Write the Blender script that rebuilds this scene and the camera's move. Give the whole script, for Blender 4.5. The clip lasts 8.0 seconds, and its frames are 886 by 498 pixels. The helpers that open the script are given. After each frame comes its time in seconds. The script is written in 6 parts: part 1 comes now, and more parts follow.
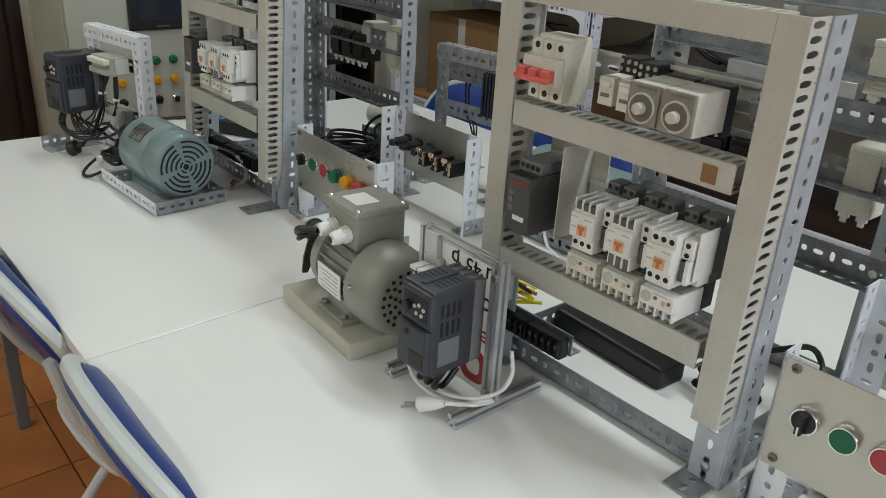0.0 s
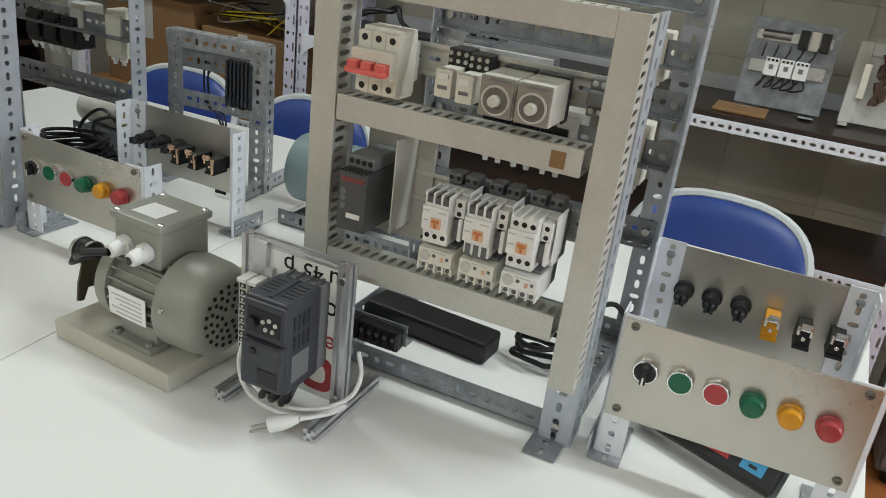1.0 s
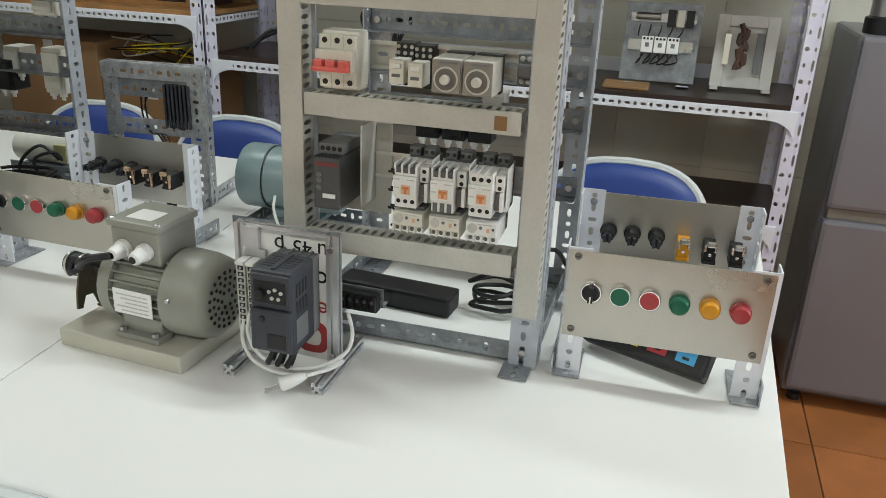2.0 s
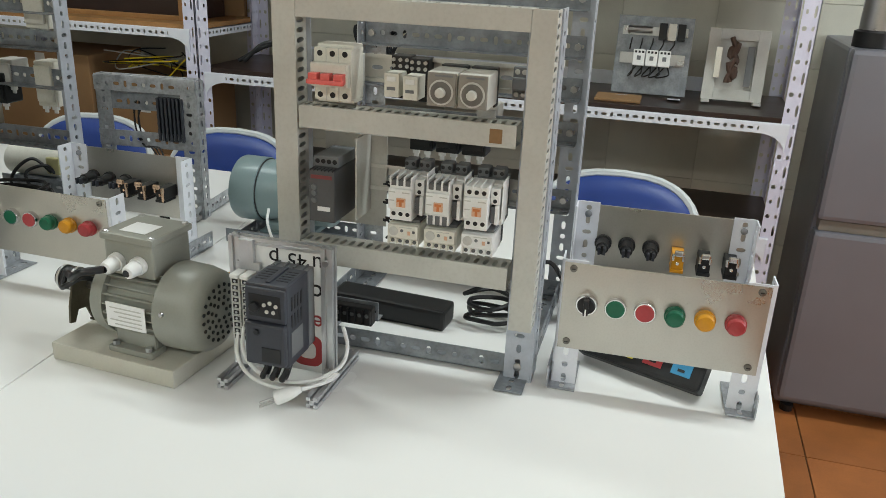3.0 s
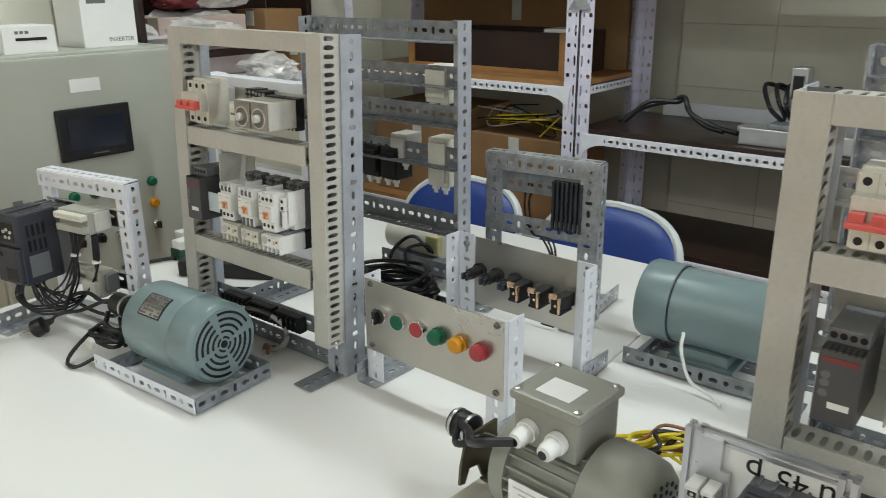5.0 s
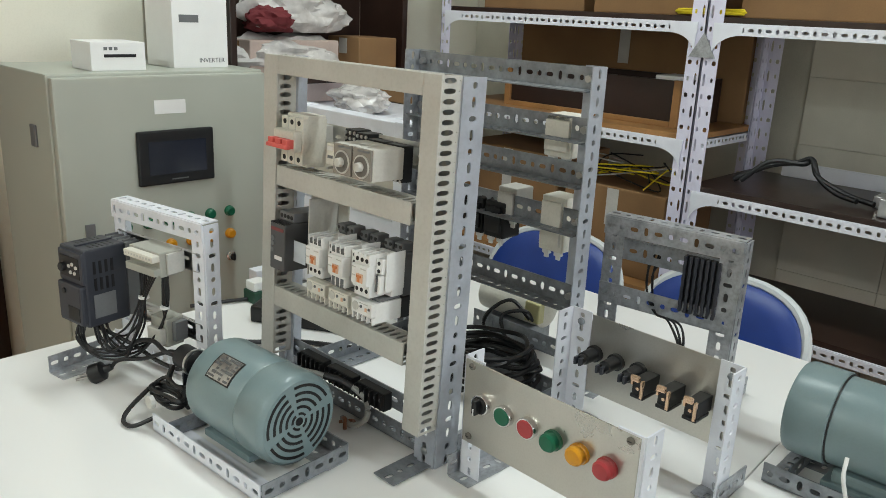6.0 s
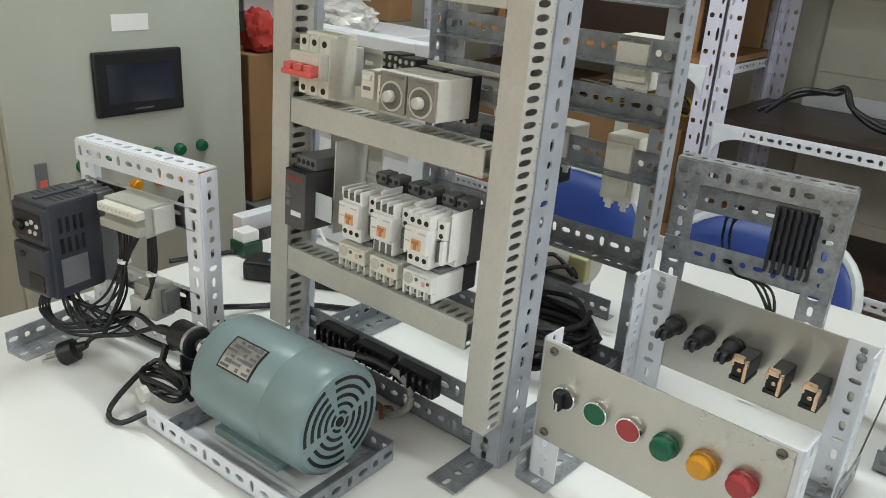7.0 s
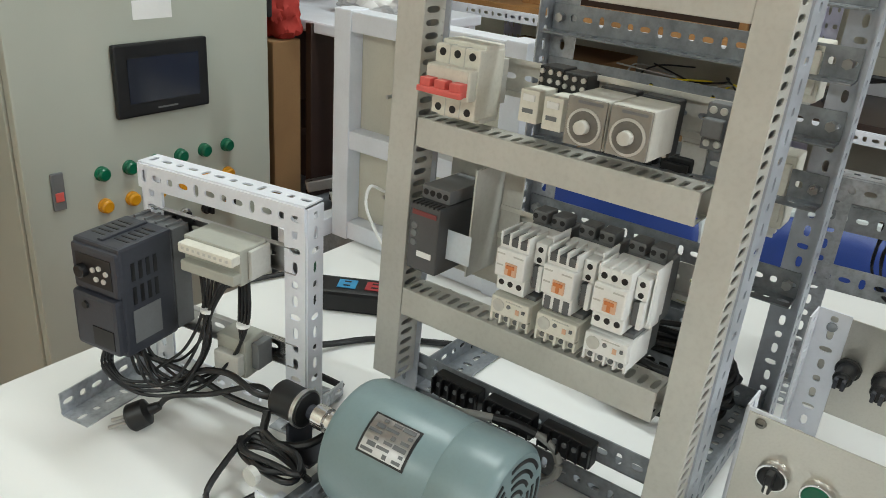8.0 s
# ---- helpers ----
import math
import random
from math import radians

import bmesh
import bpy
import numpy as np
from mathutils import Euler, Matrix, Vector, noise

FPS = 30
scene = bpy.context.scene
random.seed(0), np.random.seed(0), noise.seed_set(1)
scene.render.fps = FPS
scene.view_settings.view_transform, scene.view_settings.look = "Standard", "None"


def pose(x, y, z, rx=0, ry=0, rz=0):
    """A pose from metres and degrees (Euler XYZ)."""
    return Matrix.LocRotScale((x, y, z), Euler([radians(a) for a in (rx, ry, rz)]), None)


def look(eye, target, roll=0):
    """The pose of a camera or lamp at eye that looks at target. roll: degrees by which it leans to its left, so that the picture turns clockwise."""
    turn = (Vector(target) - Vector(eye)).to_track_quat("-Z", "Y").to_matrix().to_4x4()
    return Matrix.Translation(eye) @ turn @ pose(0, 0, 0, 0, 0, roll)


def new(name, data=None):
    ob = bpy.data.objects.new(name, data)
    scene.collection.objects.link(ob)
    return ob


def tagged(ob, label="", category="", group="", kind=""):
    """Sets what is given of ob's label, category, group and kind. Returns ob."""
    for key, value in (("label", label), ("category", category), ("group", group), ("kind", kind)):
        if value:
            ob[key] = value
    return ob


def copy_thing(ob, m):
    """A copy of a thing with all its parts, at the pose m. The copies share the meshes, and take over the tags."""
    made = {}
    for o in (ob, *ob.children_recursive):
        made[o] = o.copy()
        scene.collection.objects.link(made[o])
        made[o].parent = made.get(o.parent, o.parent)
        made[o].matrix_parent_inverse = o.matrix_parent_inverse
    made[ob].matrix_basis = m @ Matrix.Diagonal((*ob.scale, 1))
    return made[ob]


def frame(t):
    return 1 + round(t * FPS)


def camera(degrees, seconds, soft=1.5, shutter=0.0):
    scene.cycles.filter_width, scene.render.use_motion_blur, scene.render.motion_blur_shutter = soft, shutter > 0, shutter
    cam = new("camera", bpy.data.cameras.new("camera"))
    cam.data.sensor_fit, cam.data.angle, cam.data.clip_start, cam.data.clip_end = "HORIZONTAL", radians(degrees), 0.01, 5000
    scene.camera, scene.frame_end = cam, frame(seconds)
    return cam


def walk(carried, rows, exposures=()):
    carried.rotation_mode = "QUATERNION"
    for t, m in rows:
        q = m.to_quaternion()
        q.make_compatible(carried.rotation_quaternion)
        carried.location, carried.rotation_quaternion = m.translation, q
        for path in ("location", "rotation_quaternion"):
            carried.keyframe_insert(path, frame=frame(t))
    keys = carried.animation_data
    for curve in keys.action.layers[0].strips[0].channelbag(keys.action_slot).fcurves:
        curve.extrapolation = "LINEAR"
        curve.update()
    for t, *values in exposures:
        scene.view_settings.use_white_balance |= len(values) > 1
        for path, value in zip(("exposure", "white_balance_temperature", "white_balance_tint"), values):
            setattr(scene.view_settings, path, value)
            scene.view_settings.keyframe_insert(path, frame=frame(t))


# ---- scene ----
cam = camera(58.4, 8.0, soft=0.4, shutter=0.1)
PATH = [
    (0, (0.035, 0.03, 1.33), (1.24, 1.409, 0.527), 3.5),
    (0.5, (0.059, 0.164, 1.327), (1.445, 1.36, 0.521), 5.2),
    (1, (-0.059, 0.201, 1.328), (1.63, 0.927, 0.539), 7.1),
    (1.5, (-0.219, 0.207, 1.327), (1.54, 0.77, 0.56), 3.4),
    (2, (-0.248, 0.211, 1.32), (1.54, 0.72, 0.583), 2.4),
    (3.5, (-0.248, 0.225, 1.32), (1.558, 0.727, 0.623), 2.3),
    (4, (-0.214, 0.289, 1.311), (1.544, 0.942, 0.616), 2.3),
    (4.5, (-0.105, 0.421, 1.33), (1.528, 1.337, 0.627), 0.9),
    (5, (-0.02, 0.516, 1.352), (1.447, 1.712, 0.705), -0.4),
    (5.2, (-0.004, 0.544, 1.351), (1.394, 1.821, 0.705), -0.5),
    (6.3, (0.092, 0.749, 1.355), (1.48, 2.069, 0.781), 3.1),
    (6.5, (0.103, 0.787, 1.344), (1.499, 2.089, 0.745), 3.2),
    (7, (0.129, 0.939, 1.32), (1.564, 2.111, 0.569), 3.8),
    (7.5, (0.129, 1.08, 1.332), (1.585, 2.192, 0.531), 4.3),
    (8, (0.123, 1.206, 1.326), (1.613, 2.261, 0.509), 4.4),
]
walk(cam, [(t, look(eye, target, roll)) for t, eye, target, roll in PATH],
     [(0.0, -0.37), (0.7, -0.26), (1.6, -0.12), (4.5, -0.07), (6.5, 0.08), (8.0, 0.10)])

# ---- light: ceiling tubes over the bench, added fill tubes behind the camera, and daylight from a window at the near end of the room ----
world = bpy.data.worlds.new("room_sky")
scene.world = world
world.use_nodes = True
sky = world.node_tree.nodes.new("ShaderNodeTexSky")
sky.sky_type, sky.sun_disc, sky.sun_elevation, sky.sun_rotation = "NISHITA", False, radians(40), radians(180)
world.node_tree.links.new(sky.outputs[0], world.node_tree.nodes["Background"].inputs[0])
world.node_tree.nodes["Background"].inputs[1].default_value = 0.1

TUBE_POWER, WINDOW_POWER = 21.0, 50.0


def area_lamp(name, m, sx, sy, power, colour):
    data = bpy.data.lights.new(name, "AREA")
    data.shape, data.size, data.size_y, data.energy, data.color = "RECTANGLE", sx, sy, power, colour
    ob = new(name, data)
    ob.matrix_world = m
    return ob


# the pair at x -1.7 is added fill for faces turned to the camera
TUBES = {(1.15, -0.45): 1.15, (1.15, 1.9): 0.80, (-1.7, 0.3): 0.70, (-1.7, 2.0): 0.95}
for (tx, ty), share in TUBES.items():
    area_lamp("tube_light", pose(tx, ty, 2.70), 0.12, 1.15, TUBE_POWER * share, (0.905, 1.0, 0.985))
area_lamp("window_light", pose(0.4, -2.96, 1.7, 90, 0, 0), 2.2, 1.3, WINDOW_POWER, (0.86, 0.93, 1.0))

# ---- materials ----
MATS = {}


def mat(name, colour, rough=0.5, metal=0.0, vary=0.12, scale=14.0, bump=0.04, fine=90.0, stain=0.0, coat=0.0):
    """A surface with blotches at one scale and grain at a finer one, in metres of the thing itself."""
    if name in MATS:
        return MATS[name]
    m = bpy.data.materials.new(name)
    m.use_nodes = True
    nt = m.node_tree
    p = nt.nodes["Principled BSDF"]
    p.inputs["Roughness"].default_value, p.inputs["Metallic"].default_value = rough, metal
    p.inputs["Coat Weight"].default_value = coat
    co = nt.nodes.new("ShaderNodeTexCoord")
    big, small = nt.nodes.new("ShaderNodeTexNoise"), nt.nodes.new("ShaderNodeTexNoise")
    big.inputs["Scale"].default_value, big.inputs["Detail"].default_value = scale, 5.0
    small.inputs["Scale"].default_value, small.inputs["Detail"].default_value = fine * 3, 3.0
    for n in (big, small):
        nt.links.new(co.outputs["Object"], n.inputs["Vector"])
    ramp = nt.nodes.new("ShaderNodeValToRGB")
    lo = [c * (1 - vary) for c in colour]
    hi = [min(1, c * (1 + vary * 0.7)) for c in colour]
    ramp.color_ramp.elements[0].position, ramp.color_ramp.elements[1].position = 0.3, 0.7
    ramp.color_ramp.elements[0].color, ramp.color_ramp.elements[1].color = (*lo, 1), (*hi, 1)
    nt.links.new(big.outputs["Fac"], ramp.inputs["Fac"])
    mix = nt.nodes.new("ShaderNodeMixRGB")
    mix.blend_type = "MULTIPLY"
    mix.inputs["Fac"].default_value = min(1.0, vary * 1.5 + stain)
    nt.links.new(ramp.outputs["Color"], mix.inputs["Color1"])
    g = nt.nodes.new("ShaderNodeValToRGB")
    g.color_ramp.elements[0].position, g.color_ramp.elements[0].color = 0.25, (0.62, 0.6, 0.56, 1)
    g.color_ramp.elements[1].position = 0.55
    nt.links.new(small.outputs["Fac"], g.inputs["Fac"])
    nt.links.new(g.outputs["Color"], mix.inputs["Color2"])
    nt.links.new(mix.outputs["Color"], p.inputs["Base Color"])
    rr = nt.nodes.new("ShaderNodeMapRange")
    rr.inputs["To Min"].default_value, rr.inputs["To Max"].default_value = max(0.05, rough - 0.1), min(1, rough + 0.1)
    nt.links.new(big.outputs["Fac"], rr.inputs["Value"])
    nt.links.new(rr.outputs["Result"], p.inputs["Roughness"])
    if bump:
        b = nt.nodes.new("ShaderNodeBump")
        b.inputs["Strength"].default_value, b.inputs["Distance"].default_value = bump, 0.002
        nt.links.new(small.outputs["Fac"], b.inputs["Height"])
        nt.links.new(b.outputs["Normal"], p.inputs["Normal"])
    MATS[name] = m
    return m


GALV = mat("galvanised_steel", (0.46, 0.48, 0.51), 0.42, 0.6, 0.28, 45, 0.05, 60)
PALE = mat("pale_galvanised_steel", (0.48, 0.51, 0.57), 0.4, 0.3, 0.12, 30, 0.04, 60)
GALV_DARK = mat("dull_galvanised_steel", (0.29, 0.31, 0.335), 0.45, 0.55, 0.28, 40, 0.05, 60)
WHITE_STEEL = mat("white_painted_steel", (0.76, 0.78, 0.84), 0.35, 0.0, 0.05, 20, 0.02)
LILAC_STEEL = mat("pale_lilac_painted_steel", (0.70, 0.69, 0.82), 0.38, 0.0, 0.06, 20, 0.02)
DUCT = mat("grey_pvc_duct", (0.54, 0.53, 0.485), 0.40, 0.0, 0.07, 16, 0.02, 60, 0.08)
LAMINATE = mat("off_white_laminate", (0.86, 0.855, 0.835), 0.24, 0.0, 0.006, 2, 0.0, 120, 0.0)
EDGE = mat("grey_table_edge", (0.45, 0.44, 0.42), 0.5, 0.0, 0.1)
BRUSHED = mat("brushed_stainless_steel", (0.52, 0.50, 0.455), 0.30, 0.85, 0.10, 8, 0.03, 130)
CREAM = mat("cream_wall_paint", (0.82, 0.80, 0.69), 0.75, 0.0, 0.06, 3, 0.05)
# a deeper beige than the cream walls, with broad random blotches
BLOTCHY_WALL = mat("blotchy_beige_wall_paint", (0.56, 0.54, 0.45), 0.8, 0.0, 0.18, 4, 0.08)
# unseen ceiling: grey instead of white, so that less fill light bounces down
CEIL = mat("greyed_ceiling_paint", (0.52, 0.52, 0.50), 0.8, 0.0, 0.03, 3)
TERRA = mat("terracotta_floor_tile", (0.46, 0.165, 0.05), 0.4, 0.0, 0.2, 8, 0.05)
GROUT = mat("dark_grout", (0.16, 0.08, 0.04), 0.9)
CAB_GREY = mat("grey_green_cabinet_paint", (0.45, 0.47, 0.41), 0.42, 0.0, 0.04, 6, 0.03, 150)
BLACK = mat("black_plastic", (0.006, 0.006, 0.007), 0.45, 0.0, 0.2)
DARK = mat("dark_grey_plastic", (0.036, 0.039, 0.051), 0.45, 0.0, 0.15)
MID_GREY = mat("mid_grey_plastic", (0.16, 0.165, 0.17), 0.5, 0.0, 0.12)
IVORY = mat("ivory_plastic", (0.72, 0.70, 0.62), 0.45, 0.0, 0.06, 30, 0.02, 80, 0.1)
WHITE_PLASTIC = mat("white_plastic", (0.80, 0.80, 0.78), 0.4, 0.0, 0.04, 30, 0.02, 80, 0.05)
LIGHT_GREY = mat("light_grey_plastic", (0.55, 0.54, 0.50), 0.45, 0.0, 0.06, 30, 0.02, 80, 0.08)
RED = mat("red_plastic", (0.40, 0.040, 0.045), 0.35, 0.0, 0.1)
PINK_RED = mat("faded_red_plastic", (0.72, 0.13, 0.11), 0.4, 0.0, 0.1)
GREEN = mat("green_plastic", (0.0, 0.115, 0.055), 0.3, 0.0, 0.1)
YELLOW = mat("amber_plastic", (0.66, 0.29, 0.01), 0.3, 0.0, 0.1)
PEACH = mat("faded_peach_plastic", (0.72, 0.44, 0.29), 0.45, 0.0, 0.1)
ORANGE = mat("orange_plastic", (0.62, 0.20, 0.06), 0.45, 0.0, 0.1)
BLUE_TAG = mat("blue_plastic", (0.05, 0.30, 0.55), 0.5)
YEL_TAG = mat("yellow_plastic", (0.75, 0.65, 0.03), 0.5)
CHROME = mat("chrome", (0.75, 0.75, 0.75), 0.15, 1.0, 0.05, 20, 0.0)
COPPER = mat("copper_contact", (0.86, 0.60, 0.42), 0.25, 0.9, 0.15)
ALU = mat("aluminium_profile", (0.62, 0.63, 0.65), 0.35, 0.85, 0.08, 30, 0.02)
MOTOR_TEAL = mat("teal_grey_motor_paint", (0.19, 0.26, 0.27), 0.33, 0.0, 0.06, 12, 0.03, 100)
MOTOR_GREY = mat("khaki_grey_motor_paint", (0.30, 0.305, 0.265), 0.38, 0.0, 0.08, 14, 0.03, 100)
STONE = mat("cream_plastic_slab", (0.56, 0.54, 0.46), 0.5, 0.0, 0.08, 12, 0.03)
BLUE_PAD = mat("blue_vinyl", (0.012, 0.045, 0.24), 0.38, 0.0, 0.15, 10, 0.1, 160)
PIPING = mat("white_chair_piping", (0.62, 0.66, 0.66), 0.35, 0.0, 0.06)
CARD = mat("brown_cardboard", (0.26, 0.145, 0.062), 0.8, 0.0, 0.12, 9)
BASE_GREY = mat("dark_device_grey", (0.115, 0.118, 0.122), 0.5, 0.0, 0.15)
TIMER_CASE = mat("grey_beige_plastic", (0.60, 0.585, 0.53), 0.45, 0.0, 0.06, 30, 0.02, 80, 0.08)
TIMER_FACE = mat("smoky_clear_face", (0.27, 0.25, 0.22), 0.25, 0.0, 0.1, coat=0.4)
TIMER_DIAL = mat("dim_dial_print", (0.15, 0.14, 0.125), 0.4, 0.0, 0.2, 60)
WOOD = mat("orange_brown_wood", (0.34, 0.17, 0.06), 0.5, 0.0, 0.25, 12)
DARK_WOOD = mat("dark_brown_wood", (0.028, 0.014, 0.010), 0.33, 0.0, 0.35, 7, 0.06)
PAPER = mat("white_paper", (0.86, 0.86, 0.85), 0.6, 0.0, 0.03)
FRIDGE = mat("silver_grey_fridge_paint", (0.22, 0.22, 0.25), 0.35, 0.3, 0.05, 5, 0.02)
ZINC = mat("bright_zinc", (0.66, 0.65, 0.61), 0.38, 0.45, 0.12, 30)
STARTER = mat("charcoal_plastic", (0.085, 0.086, 0.09), 0.45, 0.0, 0.12)
STEEL = mat("plain_steel", (0.5, 0.5, 0.5), 0.3, 1.0, 0.12)
YELLOW_WIRE = mat("yellow_wire", (0.75, 0.60, 0.02), 0.45)
BROWN_WIRE = mat("brown_wire", (0.30, 0.12, 0.06), 0.5)
GREY_WIRE = mat("grey_cable", (0.33, 0.33, 0.31), 0.5)
BRONZE = mat("dark_bronze_steel", (0.11, 0.095, 0.065), 0.4, 0.6, 0.25, 30)
SCREW = mat("dull_screw_steel", (0.20, 0.19, 0.17), 0.4, 0.8, 0.2)
PALE_TAG = mat("pale_blue_film", (0.62, 0.68, 0.74), 0.2, 0.0, 0.08, 20)
BAG = mat("cloudy_plastic_bag", (0.62, 0.60, 0.58), 0.25, 0.0, 0.25, 14, 0.3, 20)

# ---- mesh helpers ----


def box(bm, x0, x1, y0, y1, z0, z1, bevel=0.0):
    r = bmesh.ops.create_cube(bm, size=1.0, matrix=Matrix.LocRotScale(((x0 + x1) / 2, (y0 + y1) / 2, (z0 + z1) / 2), None, (abs(x1 - x0), abs(y1 - y0), abs(z1 - z0))))
    if bevel:
        edges = {e for v in r["verts"] for e in v.link_edges}
        bmesh.ops.bevel(bm, geom=list(edges), offset=bevel, segments=2, profile=0.6, affect="EDGES")
    return bm


def cyl(bm, p0, p1, r0, r1=None, seg=16, caps=True):
    p0, p1 = Vector(p0), Vector(p1)
    d = p1 - p0
    m = Matrix.Translation((p0 + p1) / 2) @ d.to_track_quat("Z", "Y").to_matrix().to_4x4()
    bmesh.ops.create_cone(bm, cap_ends=caps, segments=seg, radius1=r0, radius2=r0 if r1 is None else r1, depth=d.length, matrix=m)
    return bm


def lathe(bm, profile, axis_from, axis_to, seg=28):
    """Turns (distance along, radius) pairs round the line between two points."""
    a, b = Vector(axis_from), Vector(axis_to)
    q = (b - a).to_track_quat("Z", "Y").to_matrix()
    rings = []
    for s, r in profile:
        rings.append([bm.verts.new(a + q @ Vector((max(r, 1e-4) * math.cos(2 * math.pi * k / seg), max(r, 1e-4) * math.sin(2 * math.pi * k / seg), s))) for k in range(seg)])
    for r0, r1 in zip(rings, rings[1:]):
        for k in range(seg):
            bm.faces.new((r0[k], r0[(k + 1) % seg], r1[(k + 1) % seg], r1[k]))
    bm.faces.new(rings[0][::-1])
    bm.faces.new(rings[-1])
    return bm


def smooth_path(pts, steps=8):
    """A Catmull-Rom line through the points."""
    pts = [Vector(p) for p in pts]
    full = [pts[0] * 2 - pts[1], *pts, pts[-1] * 2 - pts[-2]]
    out = []
    for i in range(1, len(full) - 2):
        a, b, c, d = full[i - 1:i + 3]
        for k in range(steps):
            t = k / steps
            out.append(0.5 * (2 * b + (c - a) * t + (2 * a - 5 * b + 4 * c - d) * t * t + (3 * b - a - 3 * c + d) * t ** 3))
    out.append(pts[-1])
    return out


def tube(bm, pts, r, seg=8, steps=8):
    line = smooth_path(pts, steps) if steps > 1 else [Vector(p) for p in pts]
    up = Vector((0.13, 0.21, 0.97))
    rings = []
    for i, p in enumerate(line):
        d = (line[min(i + 1, len(line) - 1)] - line[max(i - 1, 0)]).normalized()
        side = d.cross(up)
        if side.length < 0.05:
            side = d.cross(Vector((1, 0, 0)))
        side.normalize()
        up2 = side.cross(d)
        rings.append([bm.verts.new(p + r * (math.cos(2 * math.pi * k / seg) * side + math.sin(2 * math.pi * k / seg) * up2)) for k in range(seg)])
    for r0, r1 in zip(rings, rings[1:]):
        for k in range(seg):
            bm.faces.new((r0[k], r0[(k + 1) % seg], r1[(k + 1) % seg], r1[k]))
    bm.faces.new(rings[0][::-1])
    bm.faces.new(rings[-1])
    return bm


ANGLES = [radians(15 + 30 * k) for k in range(12)]


def cell(bm, o, U, V, N, u0, u1, v0, v1, thick, hu, hv, first=True, last=True, power=0.75):
    """One piece of plate with a rounded hole through it; walls only where the strip ends."""
    cu, cv, W, H = (u0 + u1) / 2, (v0 + v1) / 2, (u1 - u0) / 2, (v1 - v0) / 2
    rings = []
    for depth in (0.0, thick):
        inner, outer = [], []
        for a in ANGLES:
            c, s = math.cos(a), math.sin(a)
            outer.append((cu + W * max(-1, min(1, c * 1.4143)) if abs(c) > 0.3 else cu + W * c, cv + H * max(-1, min(1, s * 1.4143)) if abs(s) > 0.3 else cv + H * s))
            inner.append((cu + hu * math.copysign(abs(c) ** power, c), cv + hv * math.copysign(abs(s) ** power, s)))
        rings.append([[bm.verts.new(o + U * u + V * v + N * depth) for u, v in ring] for ring in (inner, outer)])
    (i0, o0), (i1, o1) = rings
    n = len(ANGLES)
    for k in range(n):
        j = (k + 1) % n
        bm.faces.new((i0[k], i0[j], o0[j], o0[k]))
        bm.faces.new((i1[j], i1[k], o1[k], o1[j]))
        bm.faces.new((i0[j], i0[k], i1[k], i1[j]))
        if (last or k not in (11, 0)) and (first or k not in (5, 6)):
            bm.faces.new((o0[k], o0[j], o1[j], o1[k]))


def plate(bm, o, U, V, length, width, thick=0.002, rows=None, pitch=0.02):
    """A perforated strip from corner o, length along U and width along V. rows: (from, to, holes) across its width, as shares;
    holes: half sizes along and across, one after another."""
    o, U, V = Vector(o), Vector(U).normalized(), Vector(V).normalized()
    N = U.cross(V)
    n = max(1, round(length / pitch))
    step = length / n
    for a, b, holes in rows:
        for i in range(n):
            hu, hv = holes[i % len(holes)]
            cell(bm, o, U, V, N, i * step, (i + 1) * step, a * width, b * width, thick, min(hu, step * 0.46), min(hv, (b - a) * width * 0.46), i == 0, i == n - 1)
    return bm


SLOTS = [(0, 1, [(0.007, 0.0036), (0.0042, 0.0042), (0.007, 0.0036), (0.0036, 0.007)])]
SHELF_SLOTS = [(0, 0.5, [(0.016, 0.0036), (0.006, 0.0036)]), (0.5, 1, [(0.006, 0.0036), (0.006, 0.006)])]
SHELF_BAR = [(0, 1, [(0.008, 0.004), (0.0045, 0.006)])]


def angle_bar(bm, o, U, V1, V2, length, w1=0.038, w2=0.038, rows=None, pitch=0.02, rows2=None):
    """A slotted angle from its heel at o along U with its two flanges along V1 and V2."""
    rows = rows or SLOTS
    plate(bm, o, U, V1, length, w1, 0.002, rows, pitch)
    plate(bm, o, U, V2, length, w2, -0.002, rows2 or rows, pitch)
    return bm


def part(name, bm, material, parent=None, label="", smooth=False):
    """Links a bmesh as one mesh under a thing or under a part."""
    me = bpy.data.meshes.new(name)
    if len(bm.verts) > 200:
        bmesh.ops.remove_doubles(bm, verts=bm.verts[:], dist=0.00002)
    bmesh.ops.recalc_face_normals(bm, faces=bm.faces[:])
    if smooth:
        for f in bm.faces:
            f.smooth = True
        for e in bm.edges:
            if len(e.link_faces) == 2 and e.calc_face_angle(0) > 0.6:
                e.smooth = False
    bm.to_mesh(me)
    bm.free()
    me.materials.append(material)
    ob = new(name, me)
    if parent is not None:
        ob.parent = parent
    return tagged(ob, label)


def thing(name, m, label, category, group="", kind=""):
    ob = new(name)
    ob.matrix_basis = m
    ob.empty_display_size = 0.05
    return tagged(ob, label, category, group, kind)


def B():
    return bmesh.new()


def structure(name, bm, material, label, category):
    return tagged(part(name, bm, material), label, category, "", "structure")


X, Y, Z = Vector((1, 0, 0)), Vector((0, 1, 0)), Vector((0, 0, 1))
TOP = 0.75

